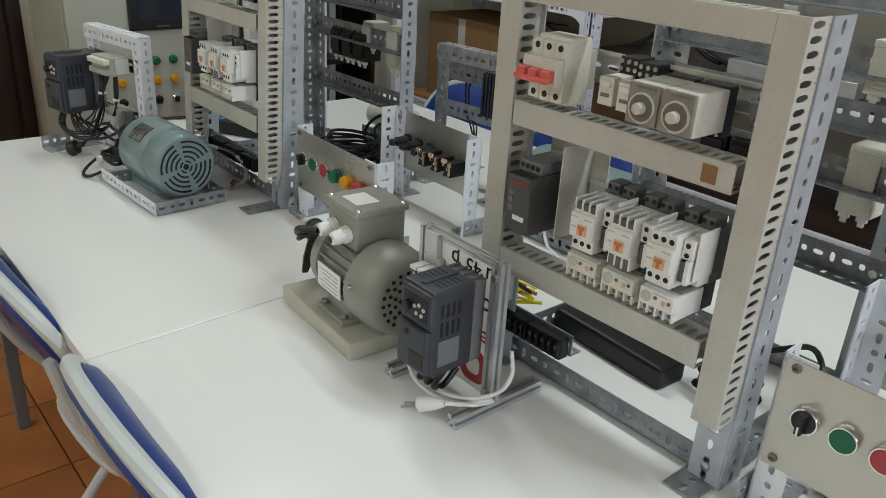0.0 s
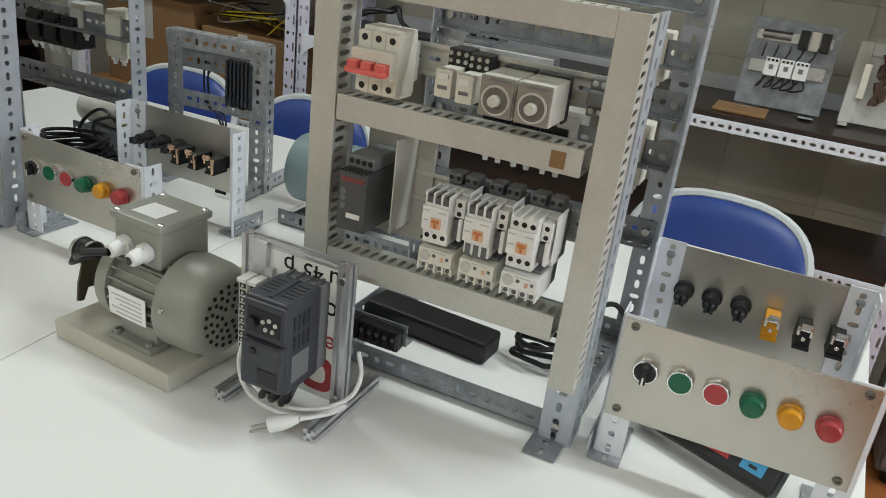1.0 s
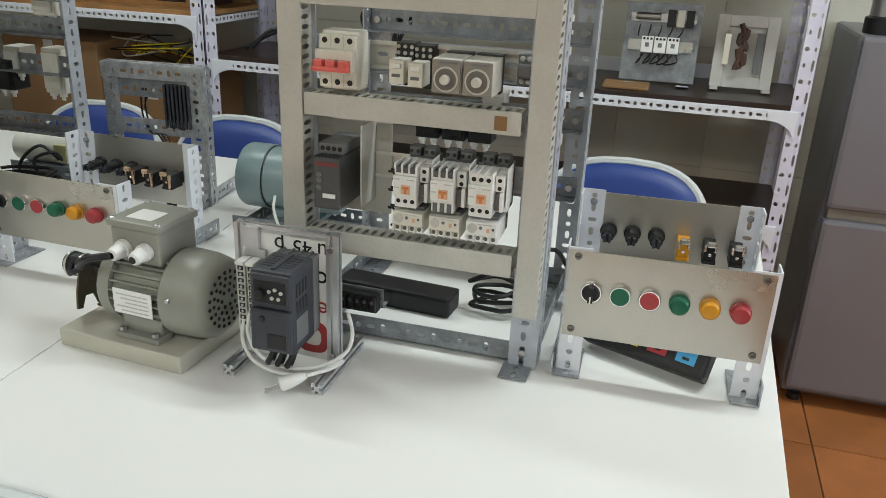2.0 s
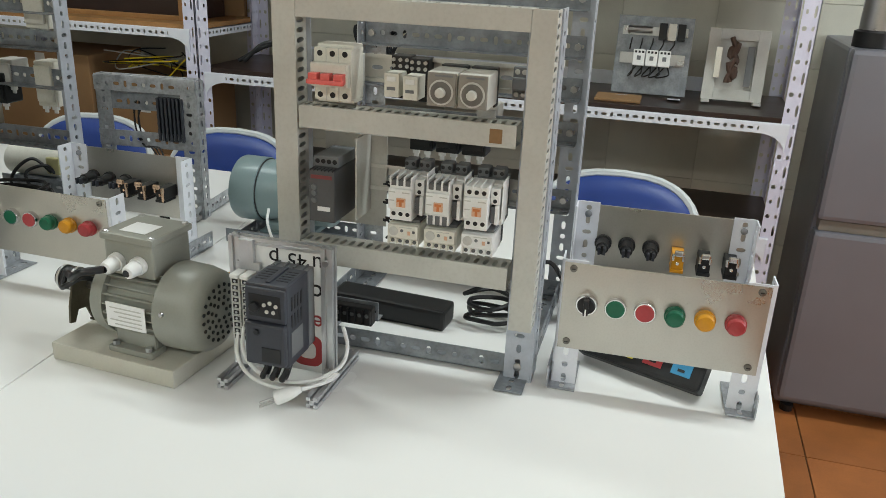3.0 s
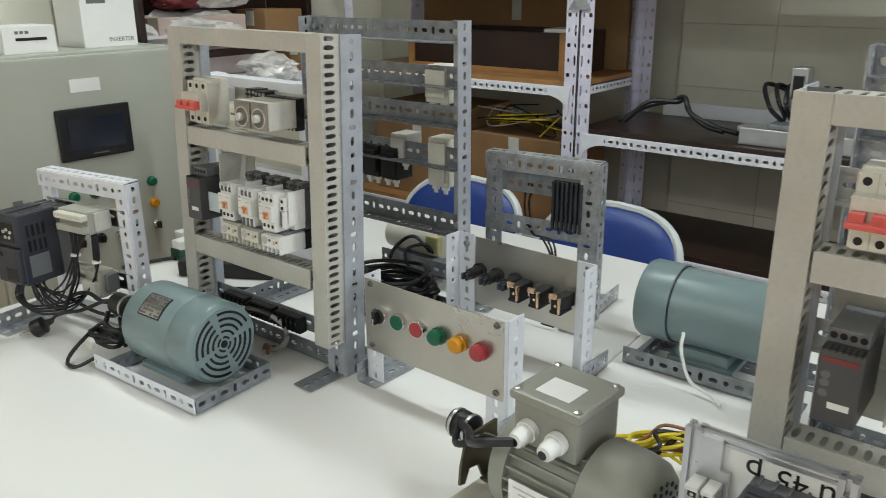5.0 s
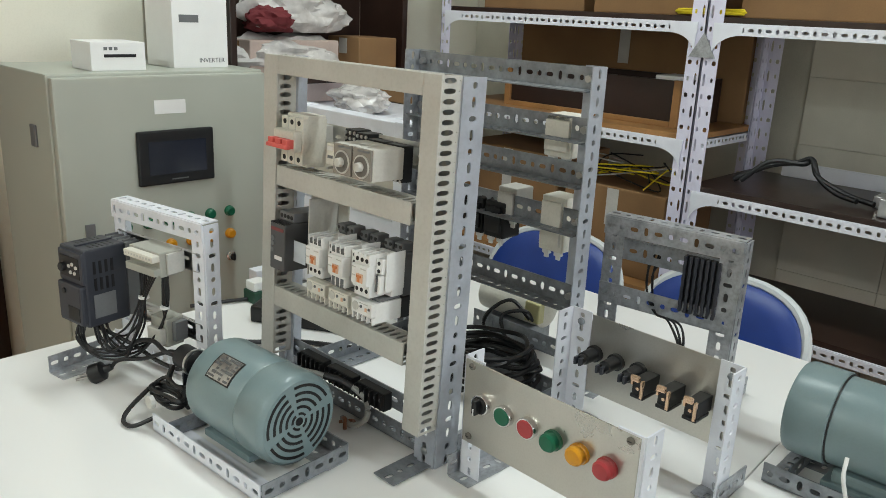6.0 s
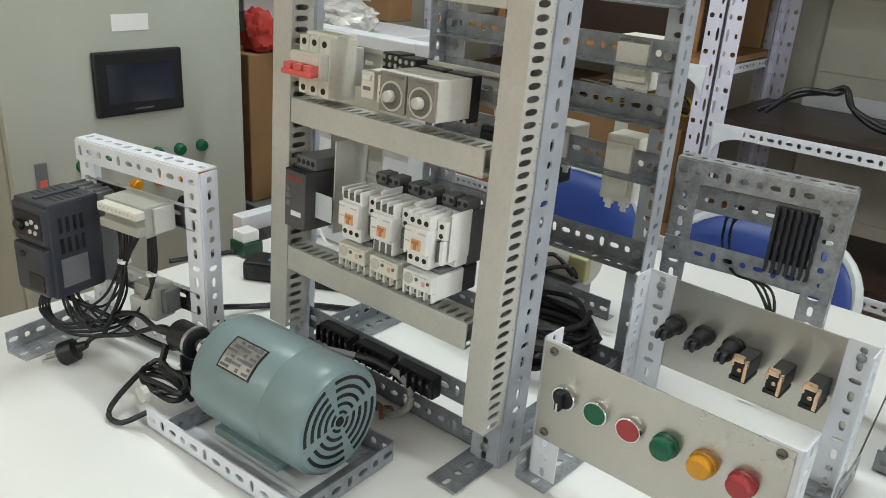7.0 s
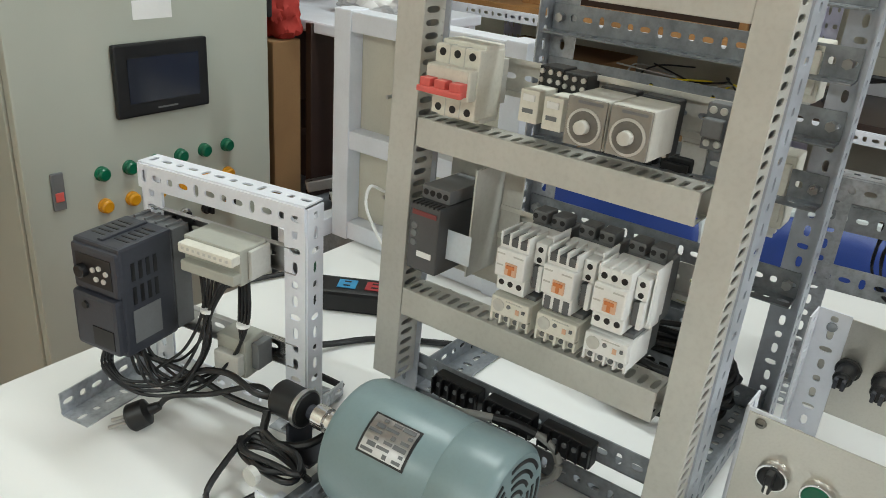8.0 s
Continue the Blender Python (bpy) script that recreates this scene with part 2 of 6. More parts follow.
# ---- the room ----
XW, YW, XN, YN, CH = 2.56, 2.95, -2.6, -3.0, 2.85
structure("floor", box(B(), XN - 0.1, XW + 0.1, YN - 0.1, YW + 0.1, -0.1, -0.006), GROUT, "worn terracotta-orange floor tiles with dark joints", "floor")
structure("wall_east", box(B(), XW, XW + 0.12, YN - 0.12, YW + 0.12, 0, CH), BLOTCHY_WALL, "blotchy beige painted wall behind the shelving", "wall")
structure("wall_west", box(B(), XN - 0.12, XN, YN - 0.12, YW + 0.12, 0, CH), CREAM, "plain cream painted wall", "wall")
bm = box(B(), XN, -0.07, YW, YW + 0.12, 0, CH)
box(bm, 0.70, XW, YW, YW + 0.12, 0, CH)
box(bm, -0.07, 0.70, YW, YW + 0.12, 2.1, CH)
structure("wall_north", bm, CREAM, "cream painted wall with a dark doorway", "wall")
bm = box(B(), XN, -0.7, YN - 0.12, YN, 0, CH)
box(bm, 1.5, XW, YN - 0.12, YN, 0, CH)
box(bm, -0.7, 1.5, YN - 0.12, YN, 0, 1.05)
box(bm, -0.7, 1.5, YN - 0.12, YN, 2.35, CH)
structure("wall_south", bm, CREAM, "cream painted wall with a wide window", "wall")
structure("ceiling", box(B(), XN - 0.1, XW + 0.1, YN - 0.1, YW + 0.1, CH, CH + 0.1), CEIL, "plain painted ceiling out of view, greyed to cut bounced light", "ceiling")
door = thing("door_1", pose(0, 0, 0), "dark brown wooden door, closed", "door", "", "structure")
part("door_leaf", box(B(), -0.03, 0.66, YW + 0.03, YW + 0.07, 0.0, 2.06, 0.004), DARK_WOOD, door)
bm = box(B(), -0.07, -0.03, YW - 0.015, YW + 0.11, 0, 2.1, 0.003)
box(bm, 0.66, 0.70, YW - 0.015, YW + 0.11, 0, 2.1, 0.003)
box(bm, -0.03, 0.66, YW - 0.015, YW + 0.11, 2.06, 2.1, 0.003)
part("door_frame", bm, DARK_WOOD, door)
TUBE_GLOW = bpy.data.materials.new("lit_tube")
TUBE_GLOW.use_nodes = True
TUBE_GLOW.node_tree.nodes["Principled BSDF"].inputs["Emission Color"].default_value = (1.0, 0.97, 0.9, 1)
TUBE_GLOW.node_tree.nodes["Principled BSDF"].inputs["Emission Strength"].default_value = 3.0
for tx, ty in TUBES:
    lamp = thing("ceiling_light", pose(tx, ty, 2.72), "unseen white ceiling batten with a lit fluorescent tube", "ceiling light", "ceiling lights")
    part("housing", box(B(), -0.04, 0.04, -0.62, 0.62, 0.06, 0.13, 0.006), WHITE_STEEL, lamp)
    bm = box(B(), -0.012, 0.012, -0.61, -0.595, 0.0, 0.06)
    box(bm, -0.012, 0.012, 0.595, 0.61, 0.0, 0.06)
    part("holder", bm, WHITE_PLASTIC, lamp)
    part("tube", cyl(B(), (0, -0.595, 0.03), (0, 0.595, 0.03), 0.013), TUBE_GLOW, lamp, "lit white tube")

# ---- the bench: two tables end to end ----


def skewed(bm, length, k0, k1):
    """Cuts the two ends of a top at a slight slant, as the tables' ends are out of square."""
    for v in bm.verts:
        v.co.y += v.co.x * (k0 if v.co.y < length / 2 else k1)
    return bm


for y0, y1, k0, k1 in ((0.034, 1.0012, -0.028, 0.058), (1.0028, 2.085, 0.058, 0.0)):
    table = thing("work_table", pose(0.271, y0, 0), "white laminate work table with a grey edge and steel legs", "table", "tables of the bench")
    w, l = 1.275, y1 - y0
    part("tabletop", skewed(box(B(), 0.0, w, 0.0, l, TOP - 0.022, TOP, 0.002), l, k0, k1), LAMINATE, table)
    part("edge_band", skewed(box(B(), 0.004, w - 0.004, 0.004, l - 0.004, TOP - 0.034, TOP - 0.0225, 0.001), l, k0, k1), EDGE, table)
    bm = box(B(), 0.06, w - 0.06, 0.05, 0.08, TOP - 0.09, TOP - 0.034)
    box(bm, 0.06, w - 0.06, l - 0.08, l - 0.05, TOP - 0.09, TOP - 0.034)
    part("apron", bm, MID_GREY, table)
    for lx in (0.06, w - 0.09):
        for ly in (0.05, l - 0.08):
            part("leg", box(B(), lx, lx + 0.03, ly, ly + 0.03, 0.0, TOP - 0.034, 0.003), MID_GREY, table)

# ---- component racks ----


def duct(parent, along, length, width, depth, o, label=""):
    """A slotted wiring duct. along: 'y' lying or 'z' standing; o: its near corner; the cover faces -x."""
    o = Vector(o)
    U, V = (Y, Z) if along == "y" else (Z, Y)
    bm = B()
    c = o + U * length + V * width
    box(bm, o.x, o.x + 0.003, min(o.y, c.y) - 0.0005, max(o.y, c.y) + 0.0005, min(o.z, c.z) - 0.0005, max(o.z, c.z) + 0.0005, 0.0012)
    cover = part("duct_cover", bm, DUCT, parent, label)
    for k in (0, 1):
        bm = B()
        plate(bm, o + X * 0.0032 + V * (width * k), U, X, length, depth - 0.0032, 0.0015 if (k == 0) == (along == "z") else -0.0015,
              [(0.0, 0.75, [(0.0034, 0.0105)]), (0.75, 1.0, [(0.0008, 0.0008)])], 0.0125)
        part("slotted_side", bm, DUCT, cover)
    part("duct_back", box(B(), o.x + depth - 0.0015, o.x + depth, min(o.y, c.y), max(o.y, c.y), min(o.z, c.z), max(o.z, c.z)), DUCT, cover)
    return cover


def rack(m, label, R=0.36, lead=0.0, H=0.509, top=0.483, tilt=0.0, toe=-0.004, low=(0.095, 0.095), rear_top=0.49):
    """A twin frame of slotted angle on two base bars, the near frame faced with wiring duct.
    x: depth from the duct's face, y: from one end to the other, z: up from the bench; tilt: how far the near frame leans back."""
    r = thing("component_rack", m, label, "rack", "component racks")
    W = RACK_WIDTH
    near = []
    # near frame
    for y0, s in ((0.0, 1), (W, -1)):
        bm = B()
        plate(bm, (0.0365, y0, 0.0), Z, X, H, 0.042, -0.002 * s, SLOTS, 0.02)
        plate(bm, (0.0365, y0, 0.0), Z, Y * s, H, 0.038, 0.002 * s, SLOTS, 0.02)
        near.append(part("post", bm, PALE, r))
        near.append(part("post_bolt", lathe(B(), [(0, 0.0062), (0.003, 0.0058), (0.0042, 0.003)], (0.0365, y0 + 0.019 * s, 0.022), (-1, y0 + 0.019 * s, 0.022), 12), STEEL, r, "", True))
    # far frame, wider
    for y0, s in ((lead - 0.01, 1), (lead + W + 0.010, -1)):
        bm = B()
        plate(bm, (R, y0, 0.0), Z, X * -1, rear_top + 0.035, 0.036, 0.002 * s, SLOTS, 0.02)
        plate(bm, (R, y0, 0.0), Z, Y * s, rear_top + 0.035, 0.036, -0.002 * s, SLOTS, 0.02)
        part("rear_post", bm, PALE if s > 0 else GALV, r)
    for z in (rear_top, 0.85 * rear_top, 0.714 * rear_top, 0.567 * rear_top, 0.162):
        bm = angle_bar(B(), (R - 0.003, lead, z), Y, Z, X * -1, W + 0.008, 0.033, 0.03)
        part("rear_crossbar", bm, GALV_DARK, r)
        for yb in (lead + 0.012, lead + W - 0.004):
            part("bolt", cyl(B(), (R - 0.012, yb, z + 0.016), (R + 0.004, yb, z + 0.016), 0.006, seg=6), STEEL, r)
    # base: end bars front to back, long bars between
    for y0, s, x0 in ((0.004, 1, toe), (W - 0.004, -1, 0.02)):
        bm = B()
        plate(bm, (x0, y0, 0.002), X, Y * s, R + 0.03 - x0, 0.04, 0.002 * s, SLOTS)
        plate(bm, (0.05, y0, 0.004), X, Z, R - 0.02, 0.03, 0.002 * s, SLOTS)
        part("base_bar", bm, GALV_DARK, r)
    for x0 in (0.045, R - 0.02):
        bm = angle_bar(B(), (x0, 0.004, 0.004), Y, Z, X, W - 0.008, 0.03, 0.03)
        part("base_crossbar", bm, GALV_DARK, r)
    # ducts
    near.append(duct(r, "z", top + 0.026 - low[0], 0.030, 0.036, (0.0, 0.0, low[0])))
    near.append(duct(r, "z", top + 0.026 - low[1], 0.032, 0.036, (0.0, W - 0.032, low[1])))
    near.append(duct(r, "y", W - 0.064, 0.026, 0.036, (0.0, 0.031, top)))
    near.append(duct(r, "y", W - 0.074, 0.029, 0.036, (0.0, 0.039, 0.342)))
    near.append(duct(r, "y", W - 0.072, 0.031, 0.036, (0.0, 0.038, 0.151)))
    # mounting rails
    for z in (0.418, 0.268):
        bm = B()
        plate(bm, (0.068, 0.005, z - 0.0135), Y, Z, W - 0.01, 0.027, 0.001, [(0, 1, [(0.008, 0.003), (0.008, 0.003)])], 0.025)
        box(bm, 0.061, 0.068, 0.005, W - 0.005, z - 0.0145, z - 0.0135)
        box(bm, 0.061, 0.068, 0.005, W - 0.005, z + 0.0135, z + 0.0145)
        box(bm, 0.060, 0.061, 0.005, W - 0.005, z - 0.0185, z - 0.0135)
        box(bm, 0.060, 0.061, 0.005, W - 0.005, z + 0.0135, z + 0.0185)
        near.append(part("mounting_rail", bm, ZINC, r))
    for ob in near:
        ob.matrix_basis = pose(0, 0, 0, 0, tilt, 0)
    return r


RACK_WIDTH = 0.365
RACK_A = pose(0.702, 0.350, TOP, 0, 0, 0.3)
RACK_B = pose(0.722, 1.352, TOP, 0, 0, 0.3)
TILT_B = 2.2
FACE_B = RACK_B @ pose(0, 0, 0, 0, TILT_B, 0)
rack_a = rack(RACK_A, "slotted steel angle rack faced with grey wiring duct, full of switchgear")
rack_b = rack(RACK_B, "tall slotted steel angle rack faced with grey wiring duct", 0.350, 0.0, 0.530, 0.505, TILT_B, -0.034, (0.062, 0.066), 0.500)
part("tape_patch", box(B(), -0.0013, -0.0006, 0.056, 0.072, 0.347, 0.365), CARD, rack_a, "brown patch of old tape")
part("low_crossbar", angle_bar(B(), (0.045, 0.232, 0.052), Y, Z, X, 0.122, 0.03, 0.02), GALV_DARK, rack_a)
part("low_crossbar", angle_bar(B(), (0.045, 0.004, 0.052), Y, Z, X, 0.351, 0.03, 0.02), GALV_DARK, rack_b)

# ---- push-button stands ----


def chrome_ring(parent, y, z, x):
    return part("ring", lathe(B(), [(0, 0.0146), (0.0070, 0.0146), (0.0082, 0.0138), (0.0082, 0.0120)], (x, y, z), (x - 1, y, z), 24), CHROME, parent, "chrome ring", True)


def panel_stand(m, label, yellow, offset=0.157):
    """Two steel plates on two legs: push-buttons face -x on the near one, the far one shows its back."""
    s = thing("control_panel_stand", m, label, "control panel", "control panels")
    W = 0.263
    plate_front = part("front_panel", box(B(), 0.0, 0.002, 0.0, W, 0.059, 0.186, 0.0006), BRUSHED, s, "brushed stainless steel plate")
    plate_rear = part("rear_panel", box(B(), 0.234, 0.236, 0.0, W, 0.070, 0.200, 0.0006), BRUSHED, s, "brushed stainless steel plate")
    for y0, sg in ((-0.004, 1), (W + 0.004, -1)):
        bm = angle_bar(B(), (0.0028, y0, 0.0), Z, Y * sg, X, 0.189, 0.034, 0.034)
        part("leg", bm, WHITE_STEEL, s)
        bm = angle_bar(B(), (0.2315, y0, 0.0), Z, Y * sg, X * -1, 0.204, 0.034, 0.034)
        part("leg", bm, WHITE_STEEL, s)
        for x0, ln in ((-0.016, 0.09), (0.202, 0.075)):
            bm = angle_bar(B(), (x0, y0 - 0.003 * sg, 0.003), X, Y * sg, Z, ln, 0.038, 0.032)
            part("foot", bm, GALV, s)
    for y in (0.012, W - 0.012):
        for z in (0.070, 0.178):
            part("screw", lathe(B(), [(0, 0.0052), (0.002, 0.0048), (0.0032, 0.002)], (0, y, z), (-1, y, z), 14), SCREW, s, "", True)
            part("screw_slot", box(B(), -0.0036, -0.0030, y - 0.0026, y + 0.0026, z - 0.0006, z + 0.0006), BLACK, s)
    for y in (0.013, W - 0.013):
        part("bolt", lathe(B(), [(0, 0.0058), (0.003, 0.0054), (0.0045, 0.003)], (0.2312, y, 0.184), (0, y, 0.184), 12), GALV_DARK, s, "", True)
    z = 0.130
    ys = [W - 0.034 - 0.0384 * k for k in range(6)]
    # selector
    r = chrome_ring(s, ys[0], z, 0)
    b = part("selector_knob", lathe(B(), [(0, 0.0125), (0.0090, 0.0122), (0.0105, 0.0105)], (0, ys[0], z), (-1, ys[0], z), 24), BLACK, s, "black selector switch", True)
    part("grip", box(B(), -0.019, -0.009, ys[0] - 0.0035, ys[0] + 0.0035, z - 0.011, z + 0.011, 0.0015), BLACK, b)
    part("pointer", box(B(), -0.0195, -0.0188, ys[0] - 0.001, ys[0] + 0.001, z - 0.011, z - 0.001), WHITE_PLASTIC, b)
    for k, col, lab in ((1, GREEN, "green push-button"), (2, RED, "red push-button")):
        chrome_ring(s, ys[k], z, 0)
        part("push_button", lathe(B(), [(0, 0.0124), (0.0088, 0.0124), (0.0098, 0.0114), (0.0098, 0.004)], (0, ys[k], z), (-1, ys[k], z), 24), col, s, lab, True)
    for k, col, lab in ((3, GREEN, "green indicator lamp"), (4, YELLOW, "amber indicator lamp"), (5, RED, "red indicator lamp")):
        part("indicator_lamp", lathe(B(), [(0, 0.0138), (0.004, 0.0138), (0.005, 0.0124), (0.013, 0.0122), (0.016, 0.0100), (0.017, 0.005)], (0, ys[k], z), (-1, ys[k], z), 28), col, s, lab, True)
    # backs of the far panel's switches
    for k in range(3):
        y, zz = W - 0.041 - 0.0375 * k, 0.138
        bm = lathe(B(), [(0, 0.0135), (0.006, 0.0135), (0.007, 0.0105), (0.030, 0.0100), (0.031, 0.0075), (0.040, 0.0072)], (0.2340, y, zz), (0, y, zz), 20)
        part("lamp_socket", bm, BLACK, s, "black lamp socket", True)
        bm = box(B(), 0.1880, 0.1960, y - 0.006, y - 0.002, zz - 0.006, zz + 0.006, 0.0006)
        box(bm, 0.1880, 0.1960, y + 0.002, y + 0.006, zz - 0.006, zz + 0.006, 0.0006)
        part("terminal", bm, DARK, s)
    for k in range(3):
        y, zz = W - offset - 0.0395 * k, 0.135
        hot = yellow and k == 0
        metal = CHROME if yellow else COPPER
        bm = box(B(), 0.1940, 0.2340, y - 0.0092, y + 0.0092, zz - 0.014, zz + 0.010, 0.0015)
        box(bm, 0.1920, 0.2270, y - 0.0102, y + 0.0102, zz - 0.019, zz - 0.0135, 0.0012)
        block = part("contact_block", bm, YELLOW if hot else BLACK, s, "amber contact block" if hot else "black contact block")
        bm = box(B(), 0.1880, 0.182, y - 0.0068, y + 0.0068, zz + 0.0115, zz + 0.0205, 0.0022)
        for sg in (-1, 1):
            box(bm, 0.1885, 0.1950, y + sg * 0.0075 - 0.0018, y + sg * 0.0075 + 0.0018, zz + 0.002, zz + 0.0120, 0.001)
        part("screw_clamp", bm, metal, block)
        part("clamp_slot", box(B(), 0.1872, 0.1884, y - 0.0028, y + 0.0028, zz + 0.0125, zz + 0.0170), BLACK, block)
        part("contact_screw", lathe(B(), [(0, 0.0030), (0.002, 0.0026), (0.003, 0.001)], (0.1942, y, zz - 0.0035), (0, y, zz - 0.0035), 12), metal, block, "", True)
        if not yellow:
            part("contact_strip", box(B(), 0.1910, 0.1942, y - 0.0088, y - 0.0045, zz - 0.0170, zz + 0.004, 0.0008), COPPER, block, "copper strip")
    return s


panel_a = panel_stand(pose(0.757, 0.055, TOP, 0, 0, 2), "steel push-button panel on slotted legs at the table's end", True)
panel_b = panel_stand(pose(0.769, 1.056, TOP, 0, 0, -1.5) @ Matrix.Diagonal((1, 1, 0.93, 1)), "steel push-button panel on slotted legs beside the motors", False, 0.140)

# ---- devices on the racks ----


def holes(bm, pts, r, x, depth=0.002):
    for y, z in pts:
        cyl(bm, (x - 0.0004, y, z), (x + depth, y, z), r, seg=10)
    return bm


def breaker(m, label):
    d = thing("circuit_breaker", m, label, "circuit breaker", "circuit breakers")
    bm = box(B(), 0.0, 0.043, -0.0255, 0.0255, -0.033, 0.033, 0.002)
    box(bm, 0.010, 0.042, -0.0250, 0.0250, -0.037, 0.037, 0.002)
    part("body", bm, IVORY, d, "ivory three-pole body")
    bm = box(B(), -0.013, -0.0003, -0.0252, 0.0252, -0.014, 0.016, 0.0022)
    part("toggle_block", bm, IVORY, d)
    part("label_window", box(B(), -0.0145, -0.0132, -0.0235, 0.0235, 0.004, 0.0145, 0.0005), IVORY, d)
    bm = B()
    for y in (-0.0085, 0.0085):
        box(bm, -0.0006, 0.040, y - 0.0004, y + 0.0004, -0.0334, 0.0334)
    part("pole_gap", bm, LIGHT_GREY, d)
    part("rail_foot", box(B(), 0.0435, 0.058, -0.0215, 0.0215, -0.022, 0.022, 0.001), LIGHT_GREY, d)
    for z in (0.026, -0.026):
        for y in (-0.017, 0.0, 0.017):
            part("terminal_hole", holes(B(), [(y, z)], 0.0038, 0.0), BLACK, d)
    bm = box(B(), -0.0275, -0.0195, -0.0250, 0.0250, -0.0095, -0.0035, 0.002)
    for y in (-0.017, 0, 0.017):
        box(bm, -0.025, -0.012, y - 0.006, y + 0.006, -0.009, 0.004, 0.001)
    part("lever", bm, PINK_RED, d, "faded red tied lever")
    return d


def contactor(m, label, fins):
    """A stepped white body on a grey base: a front block with terminals above and below the indicator, a lower side terminal beside it."""
    d = thing("contactor", m, label, "contactor", "contactors")
    bm = box(B(), -0.018, 0.002, -0.0215, 0.0225, -0.030, 0.024, 0.0015)
    box(bm, -0.046, -0.0175, -0.0078, 0.0222, 0.0115, 0.0215 if fins else 0.0250, 0.0014)
    box(bm, -0.051, -0.0175, -0.0080, 0.0225, -0.0150, 0.0120, 0.0018)
    box(bm, -0.045, -0.0175, -0.0074, 0.0218, -0.0310, -0.0145, 0.0012)
    part("body", bm, WHITE_PLASTIC, d, "white plastic body")
    bm = box(B(), -0.036, -0.0185, -0.0200, -0.0082, 0.0020, 0.0225, 0.0012)
    box(bm, -0.038, -0.0185, -0.0196, -0.0150, -0.0240, 0.0015, 0.001)
    box(bm, -0.031, 0.001, -0.0232, -0.0217, -0.0200, 0.0310, 0.0006)
    part("side_terminal", bm, WHITE_PLASTIC, d)
    for z in (0.0165, 0.0065):
        part("terminal_hole", holes(B(), [(-0.0141, z)], 0.0027, -0.036), BLACK, d)
    part("side_slot", box(B(), -0.0355, -0.0180, -0.0145, -0.0090, -0.0225, -0.0010), BASE_GREY, d)
    bm = box(B(), 0.003, 0.034, -0.0190, 0.0190, -0.034, 0.026, 0.002)
    box(bm, 0.030, 0.056, -0.0130, 0.0130, -0.020, 0.014, 0.002)
    for y in (-0.0095, 0.0105):
        box(bm, 0.000, 0.022, y - 0.0080, y + 0.0080, 0.026, 0.038, 0.0025)
    part("base", bm, BASE_GREY, d, "dark grey base with coil terminals")
    part("coil_hole", holes(B(), [(-0.0135, 0.0325), (-0.0050, 0.0325), (0.0060, 0.0325), (0.0150, 0.0325)], 0.0026, 0.0), BLACK, d)
    for i in range(3):
        y = -0.0020 + 0.0093 * i
        if not fins:
            part("terminal_hole", holes(B(), [(y, 0.0180)], 0.0030, -0.046), BLACK, d)
        if fins != "slots":
            part("terminal_hole", holes(B(), [(y, -0.0225)], 0.0029, -0.045), BLACK, d)
        else:
            part("terminal_slot", box(B(), -0.0456, -0.040, y - 0.0030, y + 0.0030, -0.0315, -0.0190), BASE_GREY, d)
        if fins:
            part("terminal_slot", box(B(), -0.0463, -0.020, y - 0.0032, y + 0.0032, 0.0150, 0.0221), BASE_GREY, d)
    for i in range(4):
        y = -0.0066 + 0.0093 * i
        part("fin", box(B(), -0.0470, -0.012, y - 0.0011, y + 0.0011, 0.0180, 0.0270 if fins else 0.0275, 0.0006), WHITE_PLASTIC, d)
    ind = part("indicator_frame", box(B(), -0.0525, -0.0505, -0.0008, 0.0112, -0.0112, 0.0006, 0.0006), PEACH, d, "faded peach indicator frame")
    bm = box(B(), -0.0538, -0.0524, 0.0008, 0.0096, -0.0042, -0.0010, 0.0004)
    box(bm, -0.0538, -0.0524, 0.0036, 0.0068, -0.0102, -0.0040, 0.0004)
    part("indicator", bm, ORANGE, ind, "orange state indicator")
    for y0, y1, z in ((0.013, 0.021, 0.0070), (-0.006, 0.004, 0.0070), (0.014, 0.0205, -0.0040)):
        part("print_bar", box(B(), -0.0514, -0.0508, y0, y1, z, z + 0.0014), LIGHT_GREY, d)
    return d


